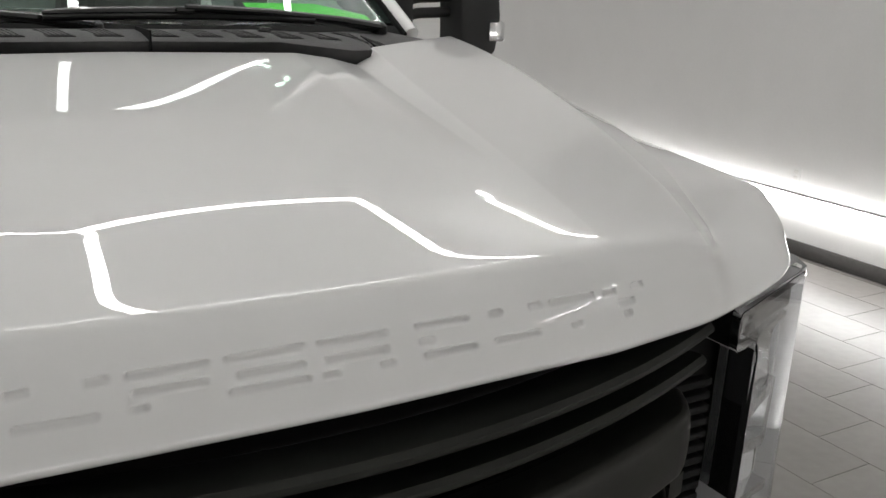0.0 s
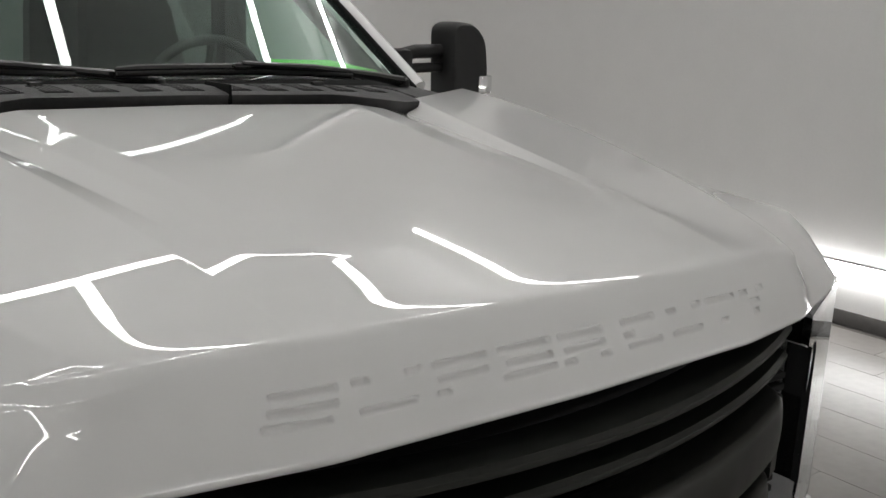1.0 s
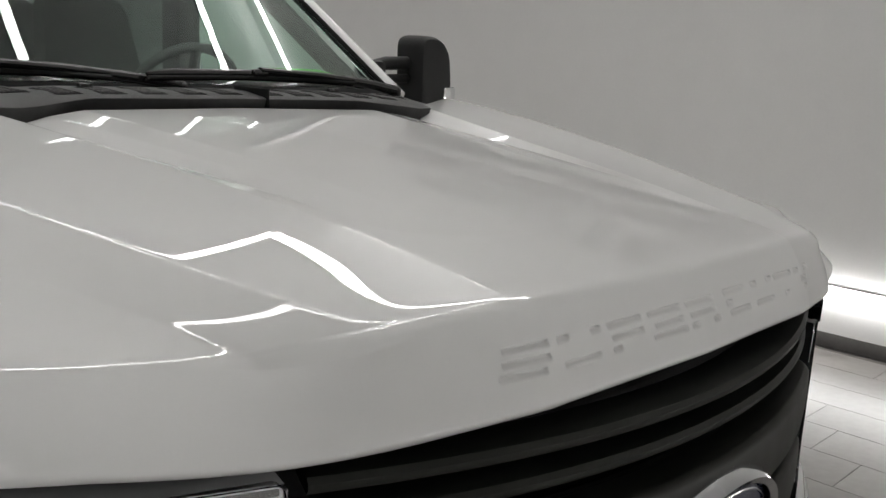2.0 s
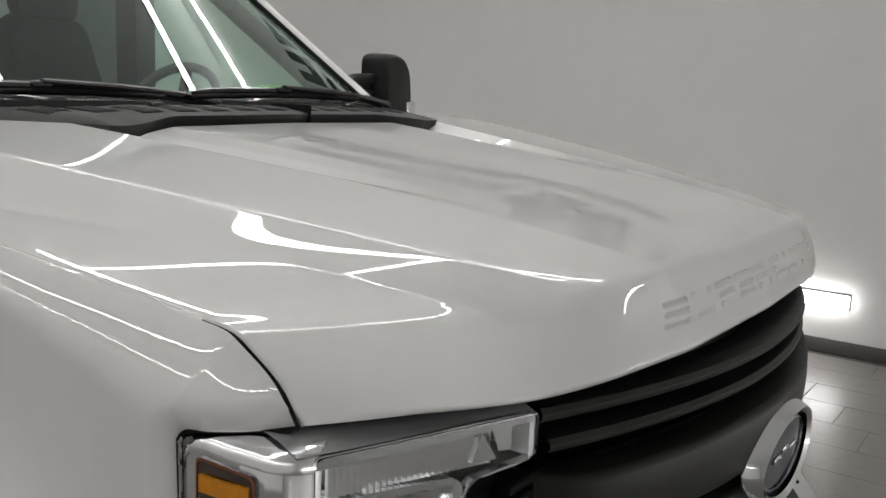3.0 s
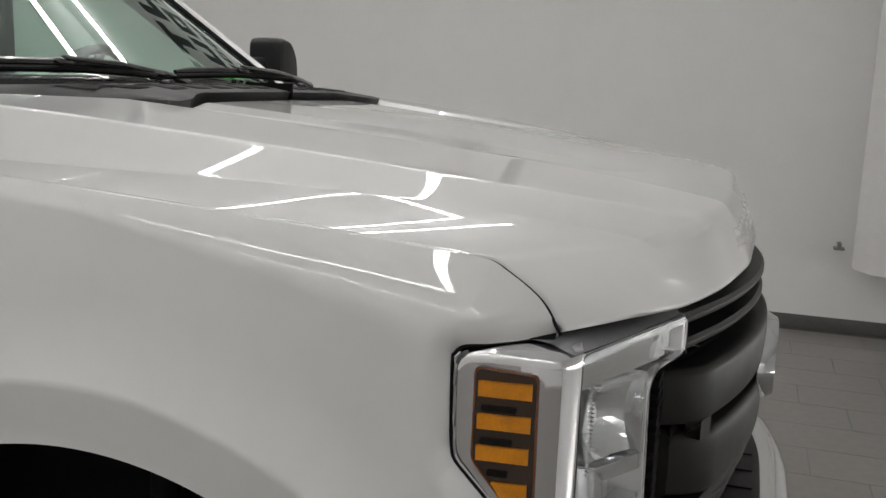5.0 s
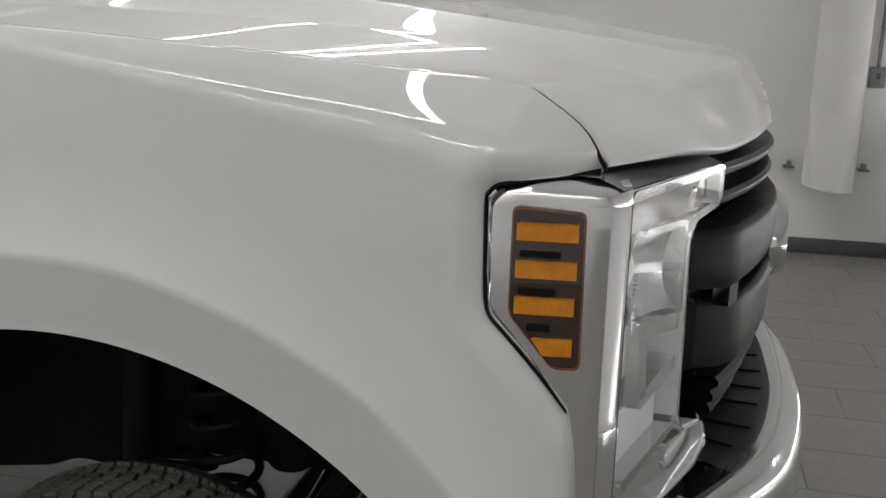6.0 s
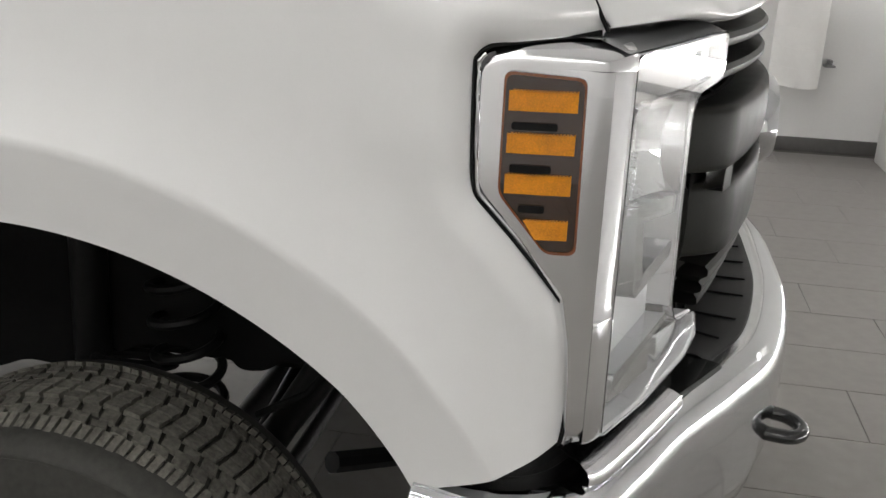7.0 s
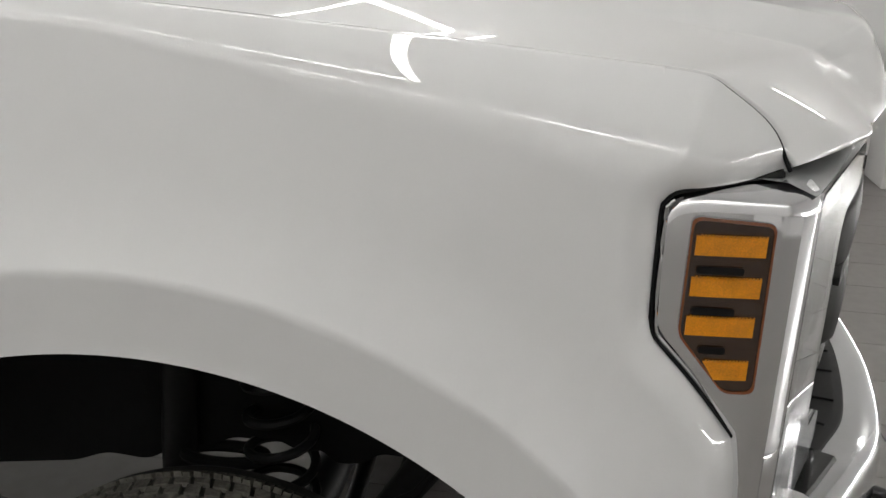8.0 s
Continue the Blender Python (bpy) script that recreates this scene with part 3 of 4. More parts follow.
# grille
def grille():
    g = new("grille")
    g.parent = TRUCK
    g["label"] = "black and dark grey grille with two slim louvres"
    back = np.linspace(-0.60, 0.60, 25)
    P = np.array([np.column_stack([back, 0.07 + 0.3 * back ** 2, np.full(25, z)]) for z in (0.80, 1.0, 1.28)])
    grid_mesh("backing", P, LINER, g)
    # slim louvres
    for z, w in ((1.236, 0.615), (1.191, 0.60)):
        xs = np.linspace(-w, w, 61)
        path = np.column_stack([xs, -0.082 + 0.36 * xs ** 2])
        prof = [(-0.075, z + 0.004), (-0.03, z + 0.010), (-0.006, z + 0.0085), (0.0, z + 0.002), (0.0, z - 0.004), (-0.005, z - 0.010), (-0.03, z - 0.009), (-0.075, z - 0.006)]
        sweep("louvre", path, prof, GLOSS_GREY, g)
    # broad centre panel in two lips with a slot between
    for z0, z1, w in ((1.042, 1.142, 0.585), (0.900, 1.018, 0.545)):
        xs = np.linspace(-w, w, 61)
        # the ends roll back into the opening
        roll_back = 14.0 * np.clip(np.abs(xs) - (w - 0.06), 0, 1) ** 2
        path = np.column_stack([xs, -0.098 + 0.36 * xs ** 2 + roll_back])
        prof = [(-0.06, z1 - 0.004), (-0.012, z1), (-0.005, z1 - 0.002), (-0.001, z1 - 0.006), (0.0006, z1 - 0.012), (0.0022, z1 - 0.03), (0.003, (z0 + z1) / 2), (0.0022, z0 + 0.03), (0.0006, z0 + 0.012), (-0.001, z0 + 0.006), (-0.005, z0 + 0.002), (-0.012, z0), (-0.06, z0 + 0.003)]
        sweep("wing_panel", path, prof, GRILLE_GREY, g)
        for s in (-1, 1):
            bm = bmesh.new()
            x = s * w
            y = -0.098 + 0.36 * w * w + 14.0 * 0.06 ** 2
            prism(bm, [(y - o, z) for o, z in prof], lambda u, v, d: Vector((x + s * d, u, v)), -0.002, 0.004)
            part("end_cap", bm, GRILLE_GREY, g)
    # slot floor and the two reveals beside the badge
    xs = np.linspace(-0.55, 0.55, 41)
    sweep("core", np.column_stack([xs, -0.05 + 0.36 * xs ** 2]), [(-0.02, 1.14), (0, 1.13), (0, 0.91), (-0.02, 0.90)], LINER, g)
    xs = np.linspace(-0.53, 0.53, 41)
    sweep("slot_floor", np.column_stack([xs, -0.065 + 0.36 * xs ** 2]), [(0, 1.05), (0.002, 1.03), (0, 1.01)], GLOSS_BLACK, g)
    for s in (-1, 1):
        xs = np.linspace(0.500, 0.540, 8)
        link = np.column_stack([xs, -0.096 + 0.36 * xs ** 2])
        sweep("panel_link", link if s > 0 else link[::-1] * np.array((-1, 1)), [(-0.05, 1.048), (0.0, 1.047), (0.0, 1.012), (-0.05, 1.011)], GRILLE_GREY, g)
        # ribbed mesh deep beside the lamp
        for k in range(11):
            z = 0.91 + k * 0.022
            box("rib", (s * 0.60 - 0.05, 0.075, z), (s * 0.60 + 0.05, 0.095, z + 0.013), LINER, g, 0.003)
    # lower U frames
    for k, (z, w) in enumerate(((0.872, 0.52), (0.838, 0.50), (0.804, 0.47))):
        xs = np.linspace(-w, w, 51)
        path = np.column_stack([xs, -0.086 + 0.012 * k + 0.36 * xs ** 2])
        sweep("lower_bar", path, [(-0.05, z + 0.012), (-0.006, z + 0.011), (0.0, z + 0.004), (0.0, z - 0.004), (-0.006, z - 0.009), (-0.05, z - 0.010)], GRILLE_GREY, g)
    # badge
    bdg = new("badge")
    bdg.parent = g
    bdg["label"] = "oval dark blue badge with a chrome rim"

    def oval(name, a0, b0, a1, b1, y0, y1, mat, crown=0.0):
        bm = bmesh.new()
        n = 72
        rings = []
        for a, b, y in ((a0, b0, y0 + 0.012), (a0, b0, y0), ((a0 + a1) / 2, (b0 + b1) / 2, min(y0, y1) - crown), (a1, b1, y1)):
            rings.append([bm.verts.new((a * math.cos(k * math.tau / n), y + 0.25 * (a * math.cos(k * math.tau / n)) ** 2, 1.034 + b * math.sin(k * math.tau / n))) for k in range(n)])
        for r0, r1 in zip(rings[:-1], rings[1:]):
            for k in range(n):
                bm.faces.new((r0[k], r0[(k + 1) % n], r1[(k + 1) % n], r1[k]))
        if a1 < a0 * 0.2 or name == "field":
            bm.faces.new(rings[-1])
        bmesh.ops.recalc_face_normals(bm, faces=bm.faces)
        return part(name, bm, mat, bdg)

    oval("rim", 0.172, 0.088, 0.142, 0.066, -0.104, -0.118, CHROME, 0.006)
    oval("field", 0.142, 0.066, 0.128, 0.055, -0.108, -0.110, BLUE)
    oval("inner_ring", 0.132, 0.058, 0.128, 0.054, -0.112, -0.113, CHROME)
    bm = bmesh.new()
    for x0, x1, z in ((-0.07, -0.03, 0.0), (-0.02, 0.02, 0.006), (0.03, 0.075, -0.004)):
        box_bm(bm, (x0, -0.1125, 1.03 + z), (x1, -0.108, 1.042 + z), 0.003)
    part("plain_bars", bm, CHROME, bdg)


grille()


# headlamps
def lamp_front(side):
    return lambda u, v, d: Vector((side * u, 0.165 - (0.945 - u) * 0.412 + d, v))


def headlamp(side):
    e = new("headlamp")
    e.parent = TRUCK
    e["label"] = "clear headlamp with chrome reflectors and amber side marker"
    fr = lamp_front(side)
    outline = rounded([(0.932, 1.252), (0.652, 1.256), (0.652, 1.196), (0.738, 1.186), (0.752, 1.160), (0.742, 0.905), (0.722, 0.872), (0.640, 0.858), (0.625, 0.815), (0.66, 0.792), (0.80, 0.785), (0.932, 0.799)], 0.012)
    bm = bmesh.new()
    prism(bm, outline, fr, -0.004, 0.0)
    lens = part("lens", bm, LENS, e, "clear plastic lens")
    lens.visible_shadow = False
    bm = bmesh.new()
    prism(bm, outline, fr, 0.055, 0.075)
    part("reflector_back", bm, SILVER, e)
    # rim wall all round
    bm = bmesh.new()
    a = [bm.verts.new(fr(u, v, 0.002)) for u, v in outline]
    c = [bm.verts.new(fr(u + (0.80 - u) * 0.045, v + (1.03 - v) * 0.03, 0.002)) for u, v in outline]
    n = len(outline)
    for k in range(n):
        j = (k + 1) % n
        bm.faces.new((a[k], c[k], c[j], a[j]))
    bmesh.ops.recalc_face_normals(bm, faces=bm.faces)
    part("rim", bm, SILVER, e, "bright border inside the lens")
    for name, inset, d0, d1, mat in (("inner_wall", 0.01, 0.003, 0.075, SILVER), ("lens_edge", -0.012, -0.0035, 0.012, BEZEL), ("lamp_case", 0.0, 0.012, 0.075, GLOSS_BLACK)):
        bm = bmesh.new()
        a = [bm.verts.new(fr(u + (0.80 - u) * inset, v + (1.03 - v) * inset, d0)) for u, v in outline]
        b = [bm.verts.new(fr(u + (0.80 - u) * inset, v + (1.03 - v) * inset, d1)) for u, v in outline]
        for k in range(n):
            j = (k + 1) % n
            bm.faces.new((a[k], a[j], b[j], b[k]))
        bmesh.ops.recalc_face_normals(bm, faces=bm.faces)
        part(name, bm, mat, e)

    def plate(name, pts, d0, d1, mat, r=0.006):
        bm = bmesh.new()
        prism(bm, rounded(pts, r, 3), fr, d0, d1)
        return part(name, bm, mat, e)

    # upper bucket, light bracket and lower turn lamp
    # upper bowl: a hollow quarter dish with a bright lip
    P = []
    for i in range(10):
        t = i / 9
        P.append([tuple(fr(0.872 - 0.118 * q, 1.185 - 0.115 * t - 0.004 * q, 0.012 + 0.05 * math.sin(math.pi * min(1, 0.1 + 0.8 * q)) * (0.35 + 0.65 * math.sin(math.pi * t)))) for q in np.linspace(0, 1, 9)])
    grid_mesh("bowl", np.array(P), CHROME, e, "bright faceted reflector bowl", flip=side > 0, smooth=False)
    plate("bowl_lip", [(0.874, 1.197), (0.758, 1.192), (0.758, 1.183), (0.874, 1.187)], 0.004, 0.05, CHROME)
    plate("bowl_side", [(0.760, 1.192), (0.748, 1.182), (0.748, 1.06), (0.757, 1.06)], 0.004, 0.05, CHROME)
    plate("arm_facet", [(0.722, 1.240), (0.700, 1.203), (0.735, 1.203)], 0.006, 0.05, CHROME, 0.003)
    plate("arm_facet", [(0.700, 1.240), (0.672, 1.240), (0.672, 1.208), (0.690, 1.208)], 0.014, 0.05, CHROME, 0.003)
    plate("top_frame", [(0.930, 1.250), (0.656, 1.252), (0.656, 1.244), (0.930, 1.238)], 0.001, 0.02, CHROME, 0.002)
    plate("bracket", [(0.875, 1.075), (0.748, 1.06), (0.748, 1.035), (0.85, 1.048)], 0.006, 0.04, CHROME)
    plate("bracket", [(0.875, 1.075), (0.853, 1.06), (0.838, 0.965), (0.862, 0.955)], 0.006, 0.04, CHROME)
    plate("bracket", [(0.86, 0.972), (0.75, 1.0), (0.75, 0.978), (0.856, 0.950)], 0.006, 0.04, CHROME)
    plate("lower_bucket", [(0.88, 0.945), (0.755, 0.965), (0.75, 0.885), (0.885, 0.83)], 0.03, 0.05, SILVER, 0.01)
    plate("lower_shelf", [(0.90, 0.865), (0.74, 0.895), (0.74, 0.885), (0.90, 0.845)], 0.004, 0.05, CHROME)
    plate("lower_arm_reflector", [(0.735, 0.855), (0.645, 0.848), (0.645, 0.815), (0.735, 0.81)], 0.016, 0.05, CHROME, 0.006)
    # fluted sheets beside the bucket, along the foot and in the upper arm
    def fluted(u0, u1, v0, v1, n, upright, d=0.03):
        k = np.linspace(0, 1, 2 * n + 1)
        dep = np.where(np.arange(2 * n + 1) % 2, 0.0, 0.006)
        if upright:
            P = [[tuple(fr(u0 + (u1 - u0) * t, v, d + q)) for t, q in zip(k, dep)] for v in (v0, v1)]
        else:
            P = [[tuple(fr(u, v0 + (v1 - v0) * t, d + q)) for u in (u0, u1)] for t, q in zip(k, dep)]
        grid_mesh("fluted_panel", np.array(P), BEZEL, e, smooth=False)

    fluted(0.907, 0.880, 0.985, 1.205, 30, False)
    fluted(0.885, 0.745, 0.806, 0.845, 24, True, 0.02)
    fluted(0.905, 0.700, 1.196, 1.243, 26, True, 0.012)
    fluted(0.880, 0.872, 1.06, 1.195, 22, False, 0.012)
    # round light pipe standing in the corner
    bm = bmesh.new()
    lathe(bm, [(0.0, 1.249), (0.016, 1.248), (0.0210, 1.238), (0.0210, 0.972), (0.0222, 0.969), (0.0222, 0.958), (0.0208, 0.955)], 32, Matrix.Translation(fr(0.928, 0.0, 0.0215)))
    part("light_pipe", bm, SILVER, e, "satin light pipe in the lamp's corner")
    # the bezel's foot goes on round the corner under the pipe
    turn = arc_path([(0.9575, 0.1775), (0.951, 0.1685), (0.942, 0.1620), (0.930, 0.1556)], 6)
    P = np.array([np.column_stack([(turn[:, 0] - dx) * side, turn[:, 1] + dx * 0.3, np.full(len(turn), z)]) for dx, z in ((0.012, 0.796), (0.003, 0.798), (0.0, 0.803), (0.0, 0.86), (0.0, 0.93), (0.0, 0.953), (0.001, 0.956), (0.005, 0.9575))])
    grid_mesh("bezel_foot", P, BEZEL, e, flip=side > 0)
    grid_mesh("pipe_backing", np.array([[(side * 0.9575, 0.178, z), (side * 0.950, 0.188, z), (side * 0.915, 0.200, z)] for z in (0.95, 1.25)]), BEZEL, e, flip=side < 0)
    # chrome side bezel wrapping the corner
    plan = arc_path([(0.977, 0.3170), (0.976, 0.26), (0.971, 0.222), (0.9665, 0.198), (0.958, 0.178)], 8)
    zb = np.interp(plan[:, 1], [0.1985, 0.2015, 0.208, 0.214, 0.270, 0.308, 0.317], [0.798, 0.90, 0.942, 0.976, 1.053, 1.097, 1.125])
    zt = np.interp(plan[:, 1], [0.163, 0.27, 0.300, 0.312, 0.317], [1.256, 1.259, 1.254, 1.244, 1.235])
    rows = []
    for j in range(21):
        t = j / 20
        inset = 0.010 * max(0, abs(t - 0.5) * 2 - 0.9) / 0.1
        rows.append(np.column_stack([(plan[:, 0] - inset) * side, plan[:, 1] + inset * 0.3, zb + (zt - zb) * t]))
    grid_mesh("bezel", np.array(rows), BEZEL, e, "chrome side bezel", flip=side > 0)
    # top deck between the bezel and the hood
    top_front = [fr(u, 1.256, 0.0) for u in np.linspace(0.948, 0.652, 12)]
    P = np.array([[tuple(p) for p in top_front], [(p.x, p.y + 0.03, p.z + 0.013) for p in top_front], [(p.x * 0.985, p.y + 0.09, p.z + 0.015) for p in top_front]])
    grid_mesh("top_deck", P, DECK, e, flip=side < 0)
    over = arc_path([(0.977, 0.314), (0.976, 0.26), (0.969, 0.212), (0.966, 0.194), (0.958, 0.177), (0.946, 0.1640), (0.930, 0.1556)], 6)
    zt = np.interp(over[:, 1], [0.163, 0.27, 0.302, 0.314], [1.256, 1.260, 1.256, 1.243])
    roll = ((-0.0012, -0.018), (-0.001, -0.012), (0.001, -0.006), (0.005, -0.001), (0.011, 0.003), (0.022, 0.007), (0.045, 0.010), (0.08, 0.011))
    P = np.array([np.column_stack([(over[:, 0] - dx) * side, over[:, 1] + 0.35 * max(dx, 0), zt + dz]) for dx, dz in roll])
    grid_mesh("top_roll", P, BEZEL, e, "bright rolled top of the lamp", flip=side > 0)

    # amber side marker
    def sx(y):
        return float(np.interp(y, plan[::-1, 1], plan[::-1, 0]))

    def side_plane(u, v, d):
        return Vector((side * (sx(u) + d), u, v))

    out = rounded([(0.290, 1.237), (0.205, 1.232), (0.203, 1.040), (0.236, 1.040), (0.291, 1.106)], 0.010)
    bm = bmesh.new()
    prism(bm, out, side_plane, -0.012, 0.0035)
    part("side_marker", bm, AMBER_DARK, e, "smoked amber side marker")
    bm = bmesh.new()
    c0 = Vector((0.248, 1.14))
    ring = [(u, v) for u, v in out]
    vo = [bm.verts.new(side_plane(u, v, 0.0045)) for u, v in ring]
    vi = [bm.verts.new(side_plane(u + (c0.x - u) * 0.06, v + (c0.y - v) * 0.035, 0.0045)) for u, v in ring]
    for k in range(len(ring)):
        j = (k + 1) % len(ring)
        bm.faces.new((vo[k], vo[j], vi[j], vi[k]))
    bmesh.ops.recalc_face_normals(bm, faces=bm.faces)
    part("marker_rim", bm, AMBER_RIM, e)
    for y0, y1, z0, cut in ((0.284, 0.213, 1.196, 0), (0.284, 0.213, 1.151, 0), (0.284, 0.214, 1.107, 0), (0.262, 0.214, 1.057, 0.014)):
        bm = bmesh.new()
        teeth = []
        y = y1
        while y + 0.0036 < y0:
            teeth += [(y, z0 + 0.0210), (y, z0 + 0.0225), (y + 0.0018, z0 + 0.0225), (y + 0.0018, z0 + 0.0210)]
            y += 0.0036
        prism(bm, teeth + [(y0, z0 + 0.0210), (y0 - cut, z0), (y1, z0)], side_plane, 0.003, 0.0056)
        part("reflector_bar", bm, AMBER, e, "bright amber ridged reflector bar", smooth=False)
    for y0, y1, z0 in ((0.280, 0.232, 1.180), (0.280, 0.236, 1.1345), (0.268, 0.240, 1.0905)):
        bm = bmesh.new()
        prism(bm, rounded([(y0, z0 + 0.004), (y1, z0 + 0.004), (y1, z0 - 0.004), (y0, z0 - 0.004)], 0.003), side_plane, 0.003, 0.0046)
        part("slot", bm, LINER, e, smooth=False)
    # black rubber seal and a bright line inside it, following the fender's opening
    ring = arc_path(LAMP_EDGE + [(0.262, 1.268), (0.196, 1.273)], 6)
    ring[3:-3] = smooth_rows(ring, 3)[3:-3]
    d = np.gradient(ring, axis=0)
    d /= np.linalg.norm(d, axis=1)[:, None]
    inward = np.stack([-d[:, 1], d[:, 0]], -1)

    def along(off, drop):
        q = ring + inward * off
        x = smooth_rows(fender_x(ring[:, 0], ring[:, 1]), 4)
        return np.column_stack([side * (x - 0.017 - drop), q])

    grid_mesh("seal", np.array([along(-0.003, 0.012), along(0.0, 0.001), along(0.0025, -0.001), along(0.0040, 0.003), along(0.006, 0.024)]), LINER, e, "black rubber seal", flip=side > 0)
    tube("chrome_line", [tuple(p) for p in along(0.0065, 0.001) if p[2] < 1.2535], 0.0022, CHROME, e, 8)
    # trim whose darker tone paints in the dark reflection beside the bezel
    grid_mesh("inner_trim", np.array([along(0.0080, 0.004), along(0.012, 0.006), along(0.017, 0.010), along(0.020, 0.016)])[:, :-14], REFLECTION, e, "glossy trim inside the seal, darkened like a reflection", flip=side > 0)
    # dark body behind the lamp
    bm = bmesh.new()
    prism(bm, [(0.66, 0.80), (0.90, 0.79), (0.93, 1.27), (0.60, 1.27)], fr, 0.09, 0.12)
    part("housing", bm, LINER, e)
    box("side_shade", (min(side * 0.72, side * 0.925), 0.20, 0.78), (max(side * 0.72, side * 0.925), 0.36, 1.268), LINER, e)


for side in (-1, 1):
    headlamp(side)


# bumper
def bumper():
    e = new("bumper")
    e.parent = TRUCK
    e["label"] = "chrome front bumper with black step pads"
    half = [(1.008, 0.375), (1.024, 0.275), (0.985, 0.160), (0.88, 0.098), (0.748, 0.036), (0.60, -0.050), (0.45, -0.123), (0.21, -0.168), (0.0, -0.176)]
    path = arc_path(mirrored(half), 8)
    prof = [(-0.20, 0.722), (-0.10, 0.738), (-0.045, 0.744), (-0.018, 0.742), (-0.004, 0.735), (0.004, 0.724), (0.008, 0.708), (0.010, 0.690), (0.011, 0.655), (0.010, 0.60), (0.005, 0.54), (-0.012, 0.47), (-0.04, 0.43), (-0.12, 0.43)]
    sweep("shell", path, prof[1:], CHROME, e, "polished chrome bumper shell")
    # black tops: step pads with grooves
    inner = [(x, y) for x, y in half if x < 0.66]
    pad_path = arc_path(mirrored(inner), 8)
    sweep("step_pad", pad_path, [(-0.17, 0.735), (-0.165, 0.748), (-0.075, 0.752), (-0.060, 0.747), (-0.056, 0.740)], BLACK_PLASTIC, e, "ribbed black step pad")
    for k in range(-5, 6):
        x = k * 0.105
        i = int(np.argmin(abs(pad_path[:, 0] - x)))
        d = pad_path[min(i + 1, len(pad_path) - 1)] - pad_path[i - 1]
        d = d / np.linalg.norm(d)
        nn = np.array((d[1], -d[0]))
        a, b = pad_path[i] - nn * 0.155, pad_path[i] - nn * 0.075
        tube("groove", [(a[0], a[1], 0.7515), (b[0], b[1], 0.7530)], 0.0022, LINER, e, 6)
    # dark valance under the lamps, and the tops behind the chrome edge
    for s in (-1, 1):
        v = arc_path([(s * 0.975, 0.37), (s * 0.968, 0.27), (s * 0.938, 0.218), (s * 0.86, 0.170), (s * 0.74, 0.105), (s * 0.62, 0.05)], 6)
        if s > 0:
            v = v[::-1]
        sweep("valance", v, [(-0.12, 0.80), (-0.012, 0.785), (-0.004, 0.775), (-0.01, 0.745), (0.0, 0.735)], BLACK_PLASTIC, e, "black filler panel")
        w = arc_path([(s * 0.962, 0.168), (s * 0.93, 0.140), (s * 0.82, 0.088), (s * 0.735, 0.050)], 6)
        if s > 0:
            w = w[::-1]
        sweep("chrome_fillet", w, [(-0.075, 0.772), (-0.012, 0.770), (0.001, 0.765), (0.005, 0.757), (0.004, 0.747), (-0.01, 0.742)], BEZEL, e)
        r = arc_path([(s * 0.80, 0.060), (s * 0.748, 0.036), (s * 0.67, -0.010), (s * 0.60, -0.050)], 6)
        if s > 0:
            r = r[::-1]
        sweep("corner_recess", r, [(-0.12, 0.740), (-0.115, 0.7480), (-0.036, 0.7485), (-0.030, 0.741)], GLOSS_BLACK, e, "glossy black insert beside the step pad")
        h = [(s * 0.408, -0.08, 0.582)] + [(s * (0.44 - 0.040 * math.cos(a)), -0.148 - 0.040 * math.sin(a), 0.580 - 0.004 * math.sin(a)) for a in np.linspace(0, math.pi, 14)] + [(s * 0.472, -0.08, 0.582)]
        tube("tow_hook", h, 0.0125, GLOSS_BLACK, e, 12, "black tow hook")
        bm = bmesh.new()
        prism(bm, rounded([(0.375, 0.545), (0.505, 0.545), (0.505, 0.635), (0.375, 0.635)], 0.02), lambda u, v, d: Vector((s * u, -0.150 + (u - 0.375) * 0.38 + d + (0.60 - v) * 0.12, v)), 0.0, 0.03)
        part("hook_slot", bm, LINER, e)


bumper()


